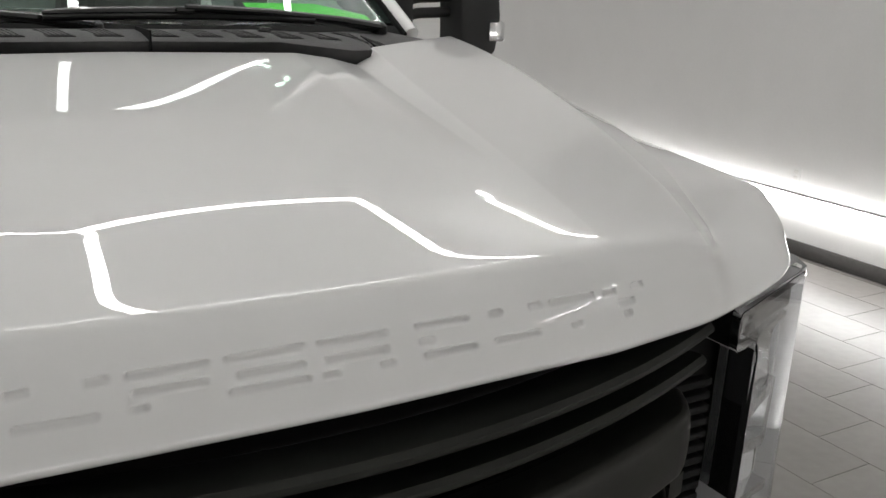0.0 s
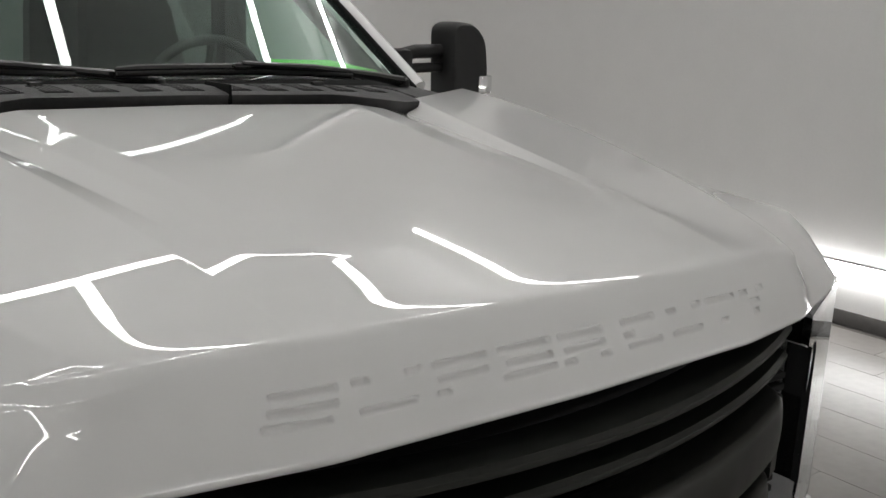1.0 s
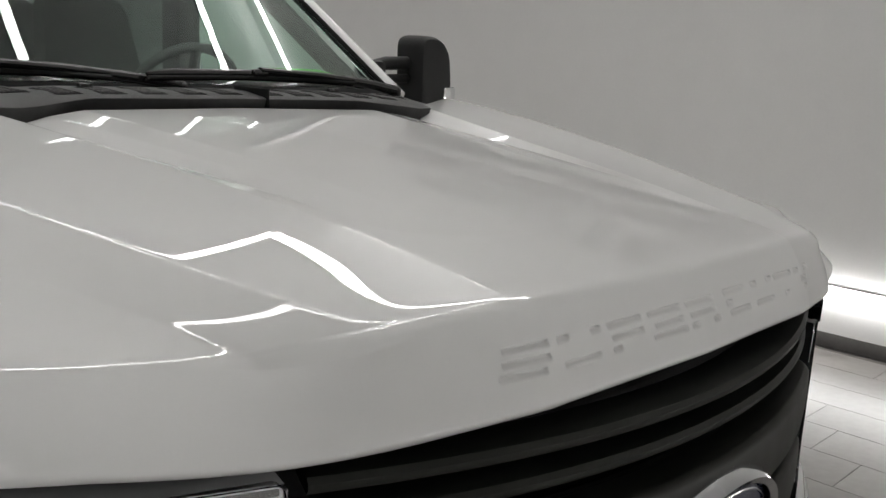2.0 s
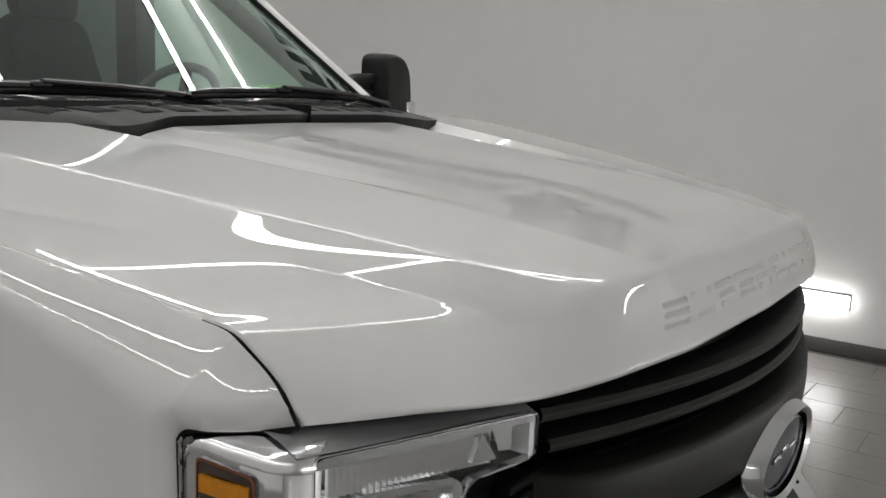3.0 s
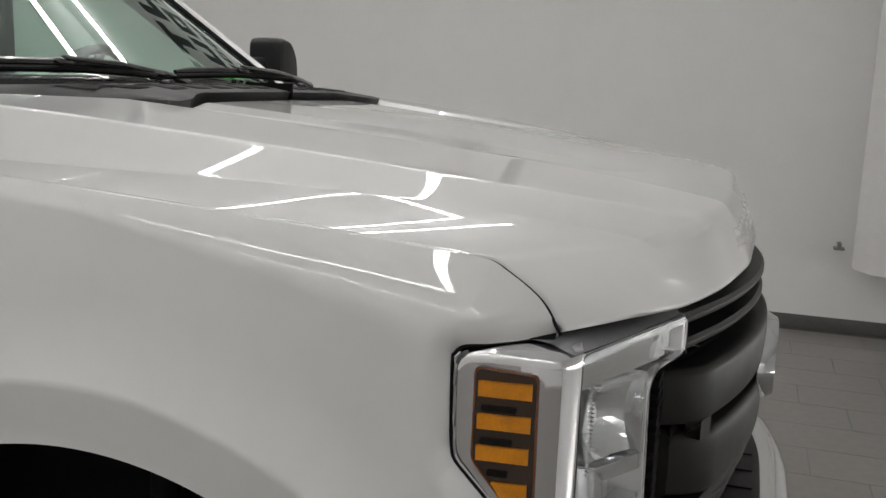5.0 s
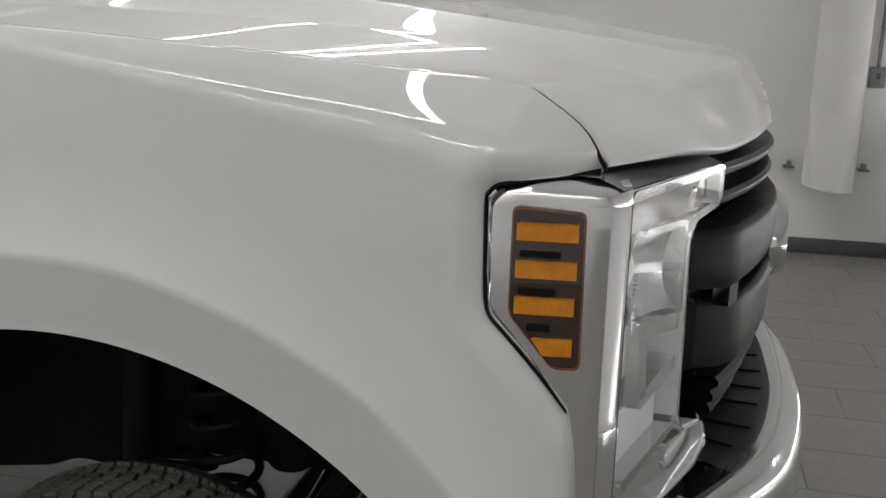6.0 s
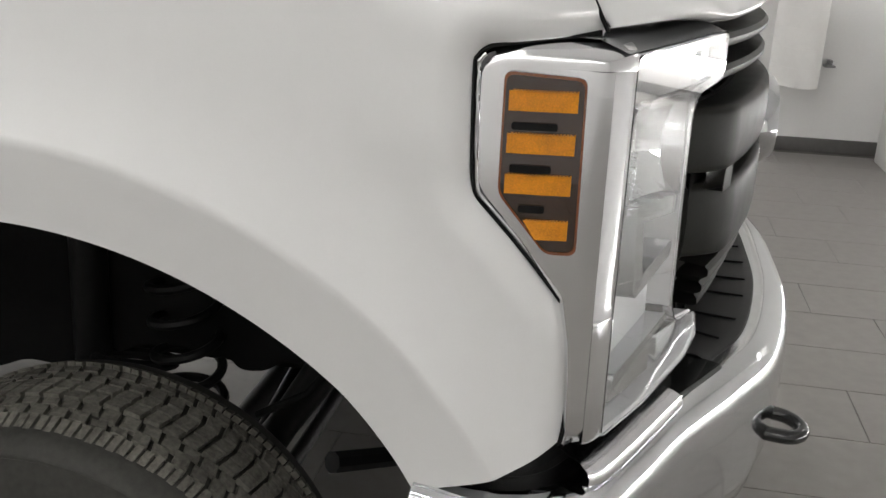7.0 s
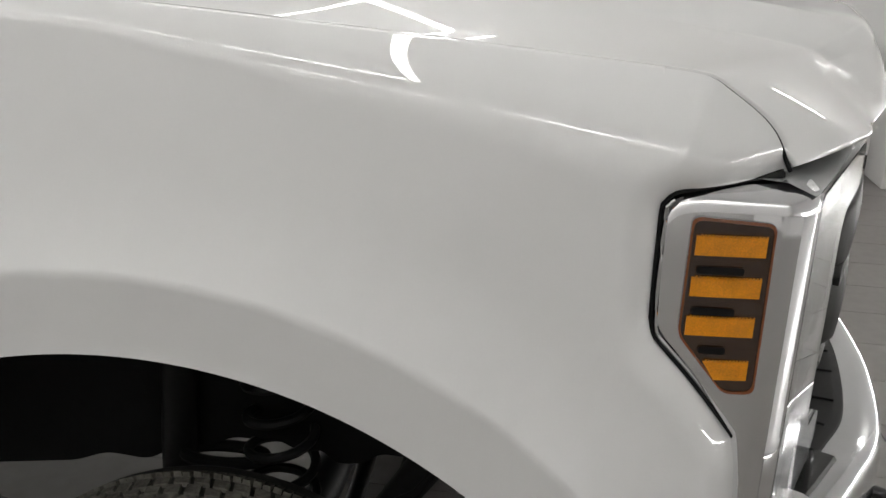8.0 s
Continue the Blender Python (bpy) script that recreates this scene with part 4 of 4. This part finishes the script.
# wheels
def wheel(side):
    e = new("wheel")
    e.parent = TRUCK
    e["label"] = "black all-terrain tyre on a dark steel wheel"
    c = Vector((side * 0.868, 0.905, GROUND + 0.392))
    m = Matrix.Translation(c) @ Matrix.Rotation(radians(90 * side), 4, "Y") @ Matrix.Diagonal((1, 1, 1.14, 1))
    R = 0.392
    bm = bmesh.new()
    lathe(bm, [(0.225, -0.105), (0.24, -0.118), (0.30, -0.126), (0.345, -0.122), (0.372, -0.112), (R - 0.011, -0.096), (R - 0.009, 0), (R - 0.011, 0.096), (0.372, 0.112), (0.362, 0.1165), (0.360, 0.1200), (0.356, 0.1205), (0.354, 0.1185), (0.341, 0.1215), (0.30, 0.126), (0.24, 0.118), (0.225, 0.105)], 96, m)
    bmesh.ops.recalc_face_normals(bm, faces=bm.faces)
    part("tyre", bm, CARCASS, e, "black tyre carcass")
    # tread blocks, five ribs
    rng = random.Random(7)
    verts, faces = [], []

    def block(a0, a1, w0, w1, skew, r0, r1, drop0=0.0, drop1=0.0):
        base = len(verts)
        for r, k in ((r0, 0), (r1, 1)):
            for a, w in ((a0, w0), (a1, w0), (a1, w1), (a0, w1)):
                f = (w - w0) / (w1 - w0)
                aa = a + skew * f
                g = 0.0012 if k else 0.0
                aa += (g if a == a0 else -g) / R
                ww = w + (g if w == w0 else -g)
                rr = r - (drop0 * (1 - f) + drop1 * f)
                verts.append(tuple(m @ Vector((rr * math.cos(aa), rr * math.sin(aa), ww))))
        q = [(0, 1, 2, 3), (7, 6, 5, 4), (0, 4, 5, 1), (1, 5, 6, 2), (2, 6, 7, 3), (3, 7, 4, 0)]
        faces.extend([tuple(base + i for i in f) for f in q])

    n = 78
    ribs = [(-0.110, -0.067, 0.035, 0.022, 0.0), (-0.0635, -0.0245, -0.03, 0.003, 0.001), (-0.021, 0.021, 0.03, 0.0, 0.0), (0.0245, 0.0635, -0.03, 0.001, 0.003), (0.067, 0.110, 0.035, 0.0, 0.022)]
    for w0, w1, skew, d0, d1 in ribs:
        off = rng.random() * 0.1
        for k in range(n):
            a = (k + off) * math.tau / n
            span = math.tau / n * rng.uniform(0.90, 0.96)
            if abs(w0 + w1) > 0.15:
                block(a, a + span * 0.45, w0, w1, skew * 0.3, R - 0.014, R, d0, d1)
                block(a + span * 0.52, a + span, w0 + 0.001, w1 - 0.003, skew * 0.3, R - 0.014, R - 0.0005, d0, d1)
            else:
                wm = (w0 + w1) / 2 + rng.uniform(-0.006, 0.006)
                block(a, a + span * 0.9, w0, wm, skew * 0.4, R - 0.014, R - rng.uniform(0, 0.001), d0, (d0 + d1) / 2)
                block(a + span * 0.16, a + span * 1.04, wm + 0.0012, w1, skew * 0.4, R - 0.014, R - rng.uniform(0, 0.001), (d0 + d1) / 2, d1)
    me = bpy.data.meshes.new("tread")
    me.from_pydata(verts, [], faces)
    me.materials.append(RUBBER)
    ob = new("tread", me)
    ob.parent = e
    ob["kind"] = "stuff"
    bm = bmesh.new()
    lathe(bm, [(0.228, 0.108), (0.236, 0.118), (0.226, 0.118), (0.218, 0.10), (0.20, 0.06), (0.17, 0.05), (0.15, 0.075), (0.08, 0.082), (0.06, 0.11), (0.0005, 0.112)], 64, m)
    lathe(bm, [(0.228, 0.105), (0.21, 0.0), (0.228, -0.105)], 64, m)
    bmesh.ops.recalc_face_normals(bm, faces=bm.faces)
    part("rim", bm, STEEL, e)


for side in (-1, 1):
    wheel(side)


def under_body():
    e = new("chassis")
    e.parent = TRUCK
    e["label"] = "black chassis rails and suspension inside the wheel arches"
    for s in (-1, 1):
        th = np.linspace(radians(-8), radians(172), 40)
        P = []
        for x in (0.985, 0.90, 0.62, 0.52):
            k = 1.015 if x > 0.95 else 1.05
            P.append(np.column_stack([np.full(40, s * x), 0.92 + 0.605 * k * np.cos(th), np.maximum(0.5 + 0.527 * k * np.sin(th), 0.52)]))
        grid_mesh("arch_liner", np.array(P), LINER, e)
        bm = bmesh.new()
        prism(bm, rounded([(0.46, 0.69), (0.53, 0.72), (0.56, 0.66), (0.61, 0.63), (0.63, 0.655), (0.70, 0.66), (0.73, 0.635), (0.78, 0.63), (0.80, 0.655), (0.84, 0.645), (0.88, 0.665), (0.96, 0.66), (1.0, 0.640), (1.08, 0.62), (1.12, 0.595), (1.20, 0.60), (1.26, 0.575), (1.42, 0.55), (1.5, 0.54), (1.52, 1.05), (0.46, 1.05)], 0.02), lambda u, v, d: Vector((s * (0.56 + d), u, v)), 0.0, 0.02)
        part("inner_panel", bm, LINER, e)
        box("frame_rail", (min(s * 0.40, s * 0.47), 0.12, 0.585), (max(s * 0.40, s * 0.47), 4.4, 0.72), STEEL, e, 0.008)
        # spring, damper, links
        pts = [(s * 0.60 + 0.058 * math.cos(a), 0.865 + 0.056 * math.sin(a), 0.52 + a * 0.0100) for a in np.linspace(0, 11 * math.pi, 150)]
        tube("coil_spring", pts, 0.009, STEEL, e, 8)
        tube("damper", [(s * 0.60, 1.055, 0.42), (s * 0.60, 1.05, 0.60), (s * 0.60, 1.05, 0.605), (s * 0.60, 1.03, 0.98)], [0.022, 0.022, 0.032, 0.032], STEEL, e, 14)
        tube("radius_arm", [(s * 0.60, 0.86, 0.36), (s * 0.54, 1.4, 0.38), (s * 0.46, 1.9, 0.47)], 0.032, STEEL, e, 12)
        tube("sway_link", [(s * 0.60, 0.765, 0.44), (s * 0.61, 0.69, 0.555), (s * 0.62, 0.57, 0.74)], [0.034, 0.028, 0.034], STEEL, e, 12)
        tube("hose_loop", [(s * (0.605 + 0.045 * math.cos(a)), 0.965 + 0.07 * math.sin(a), 0.640 + 0.012 * math.cos(a)) for a in np.linspace(0, math.tau, 29)[:-1]], 0.011, LINER, e, 8, closed=True)
        tube("brake_hose", [(s * 0.70, 0.70, 0.62), (s * 0.68, 0.62, 0.66), (s * 0.64, 0.57, 0.72), (s * 0.58, 0.56, 0.80), (s * 0.54, 0.6, 0.85)], 0.007, LINER, e, 8)
        for y, z in ((0.42, 0.72), (0.50, 0.66), (0.36, 0.62)):
            tube("brace", [(s * 0.86, y + 0.02, z), (s * 0.62, y - 0.13, z - 0.10), (s * 0.45, y - 0.16, z - 0.12)], 0.016, STEEL, e, 8)
        bm = bmesh.new()
        prism(bm, rounded([(0.39, 0.775), (0.30, 0.765), (0.30, 0.58), (0.36, 0.56)], 0.01), lambda u, v, d: Vector((s * (0.90 + d), u, v)), -0.012, 0.0)
        part("mud_flap", bm, BLACK_PLASTIC, e)
    tube("axle", [(-0.78, 0.905, 0.335), (0.78, 0.905, 0.335)], 0.042, STEEL, e, 16)
    tube("track_bar", [(-0.55, 0.78, 0.44), (0.45, 0.80, 0.60)], 0.018, STEEL, e, 10)
    tube("steering_link", [(-0.72, 0.72, 0.40), (0.72, 0.72, 0.40)], 0.016, STEEL, e, 10)
    bm = bmesh.new()
    bmesh.ops.create_uvsphere(bm, u_segments=24, v_segments=14, radius=0.13, matrix=Matrix.Translation((0.22, 0.905, 0.335)) @ Matrix.Diagonal((1.0, 0.9, 0.95, 1)))
    part("differential", bm, STEEL, e)
    box("engine_block", (-0.50, 0.23, 0.66), (0.50, 1.6, 1.25), LINER, e, 0.05)
    box("cross_member", (-0.45, 0.02, 0.52), (0.45, 0.12, 0.66), STEEL, e, 0.01)
    box("radiator", (-0.60, 0.16, 0.60), (0.60, 0.22, 1.26), LINER, e, 0.01)


under_body()


# ---- cab ----
def screen_row(t, n=33):
    """A row across the windscreen's plane, t from its foot to its head."""
    w = 0.885 + (0.735 - 0.885) * t
    u = np.linspace(-1, 1, n)
    return np.column_stack([u * w, 1.395 + (2.06 - 1.395) * t + (0.19 - 0.05 * t) * u ** 2, 1.560 + (2.03 - 1.560) * t - 0.01 * u ** 2])


def cab():
    P = np.array([screen_row(t) for t in np.linspace(0, 1, 15)])
    ws = grid_mesh("windscreen", P, GLASS, TRUCK, "clear green-tinted windscreen", sharp=0)
    so = ws.modifiers.new("thick", "SOLIDIFY")
    so.thickness = 0.005
    ws.visible_shadow = False
    # dark ceramic edge
    rows = [screen_row(t) for t in (-0.03, 0.0, 0.035)]
    grid_mesh("screen_foot", np.array(rows) + np.array((0, -0.002, 0.002)), LINER, TRUCK)
    for s in (-1, 1):
        a = [screen_row(t)[-1 if s > 0 else 0] for t in np.linspace(-0.02, 1.0, 9)]
        pil = [(p[0] + s * 0.022, p[1] + 0.012, p[2]) for p in a]
        tube("pillar", pil, 0.030, PAINT, TRUCK, 12)
        tube("screen_trim", [(p[0] - s * 0.004, p[1] - 0.004, p[2] + 0.004) for p in a], 0.010, LINER, TRUCK, 8)
        inn = [(p[0] - s * 0.05, p[1] + 0.09, p[2] - 0.01) for p in a]
        tube("pillar_trim", inn, 0.034, TRIM, TRUCK, 10)
        box("door", (min(s * 0.93, s * 0.99), 1.752, 0.55), (max(s * 0.93, s * 0.99), 2.85, 1.475), PAINT, TRUCK, 0.015)
        box("rear_door", (min(s * 0.93, s * 0.99), 2.856, 0.55), (max(s * 0.93, s * 0.99), 3.80, 1.475), PAINT, TRUCK, 0.015)
        box("door_pillar", (min(s * 0.80, s * 0.90), 2.78, 1.47), (max(s * 0.80, s * 0.90), 2.92, 2.03), TRIM, TRUCK, 0.01)
        box("rear_pillar", (min(s * 0.78, s * 0.90), 3.62, 1.47), (max(s * 0.78, s * 0.90), 3.82, 2.03), PAINT, TRUCK, 0.02)
        for y0, y1 in ((1.85, 2.78), (2.92, 3.62)):
            bm = bmesh.new()
            lo, hi = s * 0.93, s * 0.80
            prism(bm, [(y0 if y0 > 2 else 1.80, 1.47), (y1, 1.47), (y1, 2.02), (y0 + (0.30 if y0 < 2 else 0), 2.02)], lambda u, v, d: Vector((lo + (hi - lo) * (v - 1.47) / 0.55 + d, u, v)), 0.0, 0.004)
            g = part("side_window", bm, GLASS_DARK if y0 > 2 else GLASS, TRUCK, "dark-tinted side window" if y0 > 2 else "green-tinted side window")
            g.visible_shadow = False
        tube("roof_rail", [(s * 0.745, 2.06, 2.03), (s * 0.79, 2.3, 2.05), (s * 0.80, 3.7, 2.05)], 0.035, PAINT, TRUCK, 10)
        box("cowl_side", (min(s * 0.88, s * 0.97), 1.34, 1.40), (max(s * 0.88, s * 0.97), 1.80, 1.50), PAINT, TRUCK, 0.02)
    xs = np.linspace(-0.79, 0.79, 25)
    P = np.array([np.column_stack([xs, np.full(25, y) + 0.16 * (xs / 0.79) ** 2 * (y < 2.2), z + 0.03 * (1 - (xs / 0.79) ** 2)]) for y, z in ((2.05, 2.02), (2.12, 2.045), (2.4, 2.075), (3.0, 2.085), (3.82, 2.05))])
    grid_mesh("roof", P, PAINT, TRUCK, sharp=0)
    grid_mesh("headliner", P + np.array((0, 0.01, -0.03)), TRIM, TRUCK, sharp=0)
    box("rear_wall", (-0.93, 3.80, 0.55), (0.93, 3.86, 1.50), PAINT, TRUCK, 0.01)
    bm = bmesh.new()
    box_bm(bm, (-0.70, 3.80, 1.50), (0.70, 3.806, 1.98))
    g = part("rear_window", bm, GLASS_DARK, TRUCK, "dark-tinted rear window", smooth=False)
    g.visible_shadow = False
    box("cab_floor", (-0.92, 1.5, 0.58), (0.92, 3.80, 0.64), TRIM, TRUCK)
    # dashboard and steering wheel
    xs = np.linspace(-0.84, 0.84, 31)
    arcx = 0.16 * (xs / 0.84) ** 2
    P = np.array([np.column_stack([xs, y + arcx * k, np.full(31, z) + 0.03 * np.exp(-((xs - 0.4) / 0.2) ** 2) * b]) for y, z, k, b in ((1.44, 1.535, 1, 0), (1.60, 1.545, 0.9, 0.2), (1.80, 1.545, 0.5, 1), (1.90, 1.52, 0.3, 1), (1.93, 1.46, 0.3, 0), (1.92, 1.0, 0.3, 0))])
    grid_mesh("dashboard", P, TRIM, TRUCK, "dark dashboard", sharp=0)
    wm = Matrix.Translation((0.40, 2.06, 1.50)) @ Matrix.Rotation(radians(-62), 4, "X")
    pts = [wm @ Vector((0.19 * math.cos(a), 0.19 * math.sin(a), 0)) for a in np.linspace(0, math.tau, 41)[:-1]]
    tube("steering_wheel", pts, 0.016, TRIM, TRUCK, 10, closed=True)
    for a in (0.1, math.pi - 0.1, -math.pi / 2):
        tube("wheel_spoke", [wm @ Vector((0.05 * math.cos(a), 0.05 * math.sin(a), -0.02)), wm @ Vector((0.185 * math.cos(a), 0.185 * math.sin(a), 0))], 0.016, TRIM, TRUCK, 8)
    bm = bmesh.new()
    lathe(bm, [(0.0005, 0.01), (0.06, 0.005), (0.07, -0.03), (0.04, -0.10), (0.03, -0.25)], 24, wm)
    part("wheel_hub", bm, TRIM, TRUCK)


cab()


def seat(x, y, w=0.5):
    e = new("seat")
    e.parent = TRUCK
    e["label"] = "dark cloth front seat"
    box("cushion", (x - w / 2, y - 0.50, 0.98), (x + w / 2, y + 0.02, 1.14), SEAT, e, 0.05)
    bm = bmesh.new()
    box_bm(bm, (x - w / 2, y - 0.06, 1.10), (x + w / 2, y + 0.08, 1.84), 0.06)
    for v in bm.verts:
        v.co.y += (v.co.z - 1.1) * 0.30
        if v.co.z > 1.5:
            v.co.x = x + (v.co.x - x) * (1 - (v.co.z - 1.5) * 1.15)
    part("backrest", bm, SEAT, e)
    bm = bmesh.new()
    box_bm(bm, (x - 0.135, y + 0.15, 1.82), (x + 0.135, y + 0.26, 2.00), 0.05)
    part("headrest", bm, SEAT, e)
    for d in (-0.05, 0.05):
        tube("headrest_post", [(x + d, y + 0.20, 1.76), (x + d, y + 0.205, 1.86)], 0.006, STEEL, e, 8)


for x, y in ((-0.42, 2.62), (0.42, 2.62), (-0.42, 3.45), (0.42, 3.45)):
    seat(x, y)


def cowl():
    e = new("cowl")
    e.parent = TRUCK
    e["label"] = "textured black plastic cowl panel with slotted vents"
    xs = np.linspace(-0.93, 0.93, 125)
    ax = abs(xs)
    yf = np.interp(ax, [0, 0.33, 0.38, 0.46, 0.54, 0.575, 0.64, 0.93], [1.118, 1.120, 1.105, 1.062, 1.060, 1.145, 1.26, 1.42])
    zf = np.interp(ax, [0, 0.34, 0.50, 0.56, 0.62, 0.93], [1.563, 1.561, 1.546, 1.548, 1.540, 1.515])
    yb = 1.385 + 0.19 * (xs / 0.885) ** 2
    zb = np.interp(ax, [0, 0.76, 0.93], [1.560, 1.560, 1.522])
    P = []
    for t, dz in ((-0.05, -0.035), (0.0, 0.0), (0.04, 0.004), (0.3, 0.014), (0.55, 0.016), (0.8, 0.004), (1.0, -0.002)):
        y = yf + (yb - yf) * max(t, 0)
        zz = zf + (zb - zf) * max(t, 0)
        P.append(np.column_stack([xs, y + (0.012 if t < 0 else 0), zz + dz]))
    grid_mesh("panel", np.array(P), COWL, e)

    def surf(x, y):
        i = np.argmin(abs(xs - x))
        t = (y - yf[i]) / (yb[i] - yf[i])
        return zf[i] + (1.560 - zf[i]) * t + np.interp(t, [0, 0.04, 0.3, 0.55, 0.8, 1], [0, 0.004, 0.014, 0.016, 0.004, -0.002])

    for k in range(14):
        x = -0.60 + k * 0.092 + (0.02 if k > 6 else 0)
        bm = bmesh.new()
        y0, y1 = 1.150 + max(0, abs(x) - 0.42) * 0.3, 1.240 + max(0, abs(x) - 0.42) * 0.3
        f = lambda u, v, d: Vector((u, v, surf(u, v) + d))
        prism(bm, [(x + 0.022, y0), (x + 0.075, y0), (x + 0.058, y1), (x + 0.005, y1)], f, -0.004, 0.0012)
        part("vent", bm, LINER, e, smooth=False)
        for j in range(5):
            a = x + 0.026 + j * 0.0098
            bm = bmesh.new()
            prism(bm, [(a, y0 + 0.004), (a + 0.0042, y0 + 0.004), (a - 0.0128, y1 - 0.004), (a - 0.017, y1 - 0.004)], f, 0.0, 0.0035)
            part("vent_slat", bm, COWL, e, smooth=False)
    bm = bmesh.new()
    box_bm(bm, (0.069, 1.112, 1.535), (0.073, 1.25, 1.585))
    part("panel_joint", bm, LINER, e, smooth=False)
    for x in (-0.302, 0.350):
        bm = bmesh.new()
        box_bm(bm, (x - 0.014, 1.218, 1.570), (x + 0.014, 1.242, 1.586), 0.006)
        part("washer_nozzle", bm, GLOSS_BLACK, e)


cowl()


def wiper(dx):
    e = new("wiper")
    e.parent = TRUCK
    e["label"] = "black windscreen wiper arm and blade"
    arm = [(0.72 + dx, 1.40, 1.575), (0.60 + dx, 1.375, 1.592), (0.40 + dx, 1.345, 1.612), (0.20 + dx, 1.335, 1.622)]
    tube("arm", arm, [0.022, 0.019, 0.015, 0.011], GLOSS_BLACK, e, 10, flat=0.7)
    bm = bmesh.new()
    box_bm(bm, (0.178 + dx, 1.326, 1.606), (0.222 + dx, 1.348, 1.624), 0.006)
    part("clip", bm, GLOSS_BLACK, e)
    bl = [(x + dx, 1.345 + 0.03 * abs(x - 0.2) ** 1.5, 1.611 - 0.075 * (x - 0.2) ** 2) for x in np.linspace(-0.10, 0.52, 12)]
    tube("blade", bl, [0.006] + [0.011] * 10 + [0.006], GLOSS_BLACK, e, 8)
    tube("rubber", [(x, y + 0.004, z - 0.014) for x, y, z in bl], 0.004, LINER, e, 6)
    tube("spoiler", [(x, y - 0.008, z - 0.008) for x, y, z in bl], 0.005, BLACK_PLASTIC, e, 6)
    bm = bmesh.new()
    lathe(bm, [(0.022, 0.0), (0.022, 0.02), (0.014, 0.028), (0.0005, 0.03)], 20, Matrix.Translation((0.72 + dx, 1.40, 1.560)))
    part("pivot", bm, BLACK_PLASTIC, e)


wiper(0.0)
wiper(-0.71)


def mirror():
    e = new("door_mirror")
    e.parent = TRUCK
    e["label"] = "large black plastic towing mirror with clear marker"
    bm = bmesh.new()
    outline = rounded([(1.180, 1.462), (1.318, 1.452), (1.338, 1.58), (1.322, 1.70), (1.275, 1.752), (1.200, 1.757), (1.172, 1.735)], 0.03, 5)
    n = len(outline)
    cx, cz = 1.255, 1.605
    rings = []
    for y, k in ((1.745, 0.80), (1.752, 0.92), (1.772, 0.985), (1.81, 1.0), (1.87, 1.0), (1.885, 0.975), (1.887, 0.90)):
        rings.append([bm.verts.new((cx + (x - cx) * k, y + 0.02 * (x - cx), cz + (z - cz) * k)) for x, z in outline])
    for a, b in zip(rings[:-1], rings[1:]):
        for k in range(n):
            bm.faces.new((a[k], a[(k + 1) % n], b[(k + 1) % n], b[k]))
    bm.faces.new(rings[0])
    bm.faces.new(rings[-1])
    bmesh.ops.recalc_face_normals(bm, faces=bm.faces)
    part("head", bm, BLACK_PLASTIC, e)
    bm = bmesh.new()
    box_bm(bm, (1.280, 1.734, 1.512), (1.341, 1.80, 1.575), 0.008)
    part("marker_lamp", bm, BEZEL, e, "clear marker lamp")
    for z in (1.655, 1.600):
        tube("arm", [(0.98, 1.80, z - 0.02), (1.06, 1.82, z - 0.005), (1.20, 1.83, z)], 0.024 if z > 1.62 else 0.017, BLACK_PLASTIC, e, 12)
    bm = bmesh.new()
    box_bm(bm, (0.955, 1.76, 1.50), (1.02, 1.88, 1.66), 0.02)
    part("foot", bm, BLACK_PLASTIC, e)


mirror()


def green_sheet():
    bm = bmesh.new()
    f = lambda u, v, d: Vector((u, 1.62 + (v - 1.56) * 1.4 + d, v))
    prism(bm, [(0.48, 1.570), (0.83, 1.560), (0.80, 1.592), (0.66, 1.619), (0.45, 1.619)], f, 0.0, 0.002)
    return tagged(part("paper_sheet", bm, GREEN, None, smooth=False), "bright green paper sheet lying on the dashboard", "paper sheet")


green_sheet()

# ---- floor tiles, last ----
count = 0
rest = []
for i in range(-17, 15):
    x = 3.40 + (i - 9) * TILE_W
    for j in range(-9, 17):
        y = 0.42 + j * TILE_L + (i % 3) * TILE_L * 0.36
        if x < -5.4 or x + TILE_W > WALL_X:
            continue
        if 1.5 < x < WALL_X and -2.2 < y < 5.0 and count < 290:
            ob = new("tile", TILE_MESH)
            ob.location = (x, y, GROUND)
            ob.parent = FLOOR
            count += 1
        else:
            rest.append((x, y))
verts, faces = [], []
for x, y in rest:
    b = len(verts)
    verts += [(x + 0.002, y + 0.002, 0), (x + TILE_W - 0.002, y + 0.002, 0), (x + TILE_W - 0.002, y + TILE_L - 0.002, 0), (x + 0.002, y + TILE_L - 0.002, 0)]
    verts += [(px, py, -0.006) for px, py, _ in verts[b:b + 4]]
    faces += [(b, b + 1, b + 2, b + 3)] + [(b + k, b + 4 + k, b + 4 + (k + 1) % 4, b + (k + 1) % 4) for k in range(4)]
me = bpy.data.meshes.new("far_tiles")
me.from_pydata(verts, [], faces)
me.materials.append(TILE)
ob = new("far_tiles", me)
ob.location = (0, 0, GROUND)
ob.parent = FLOOR
ob["kind"] = "stuff"
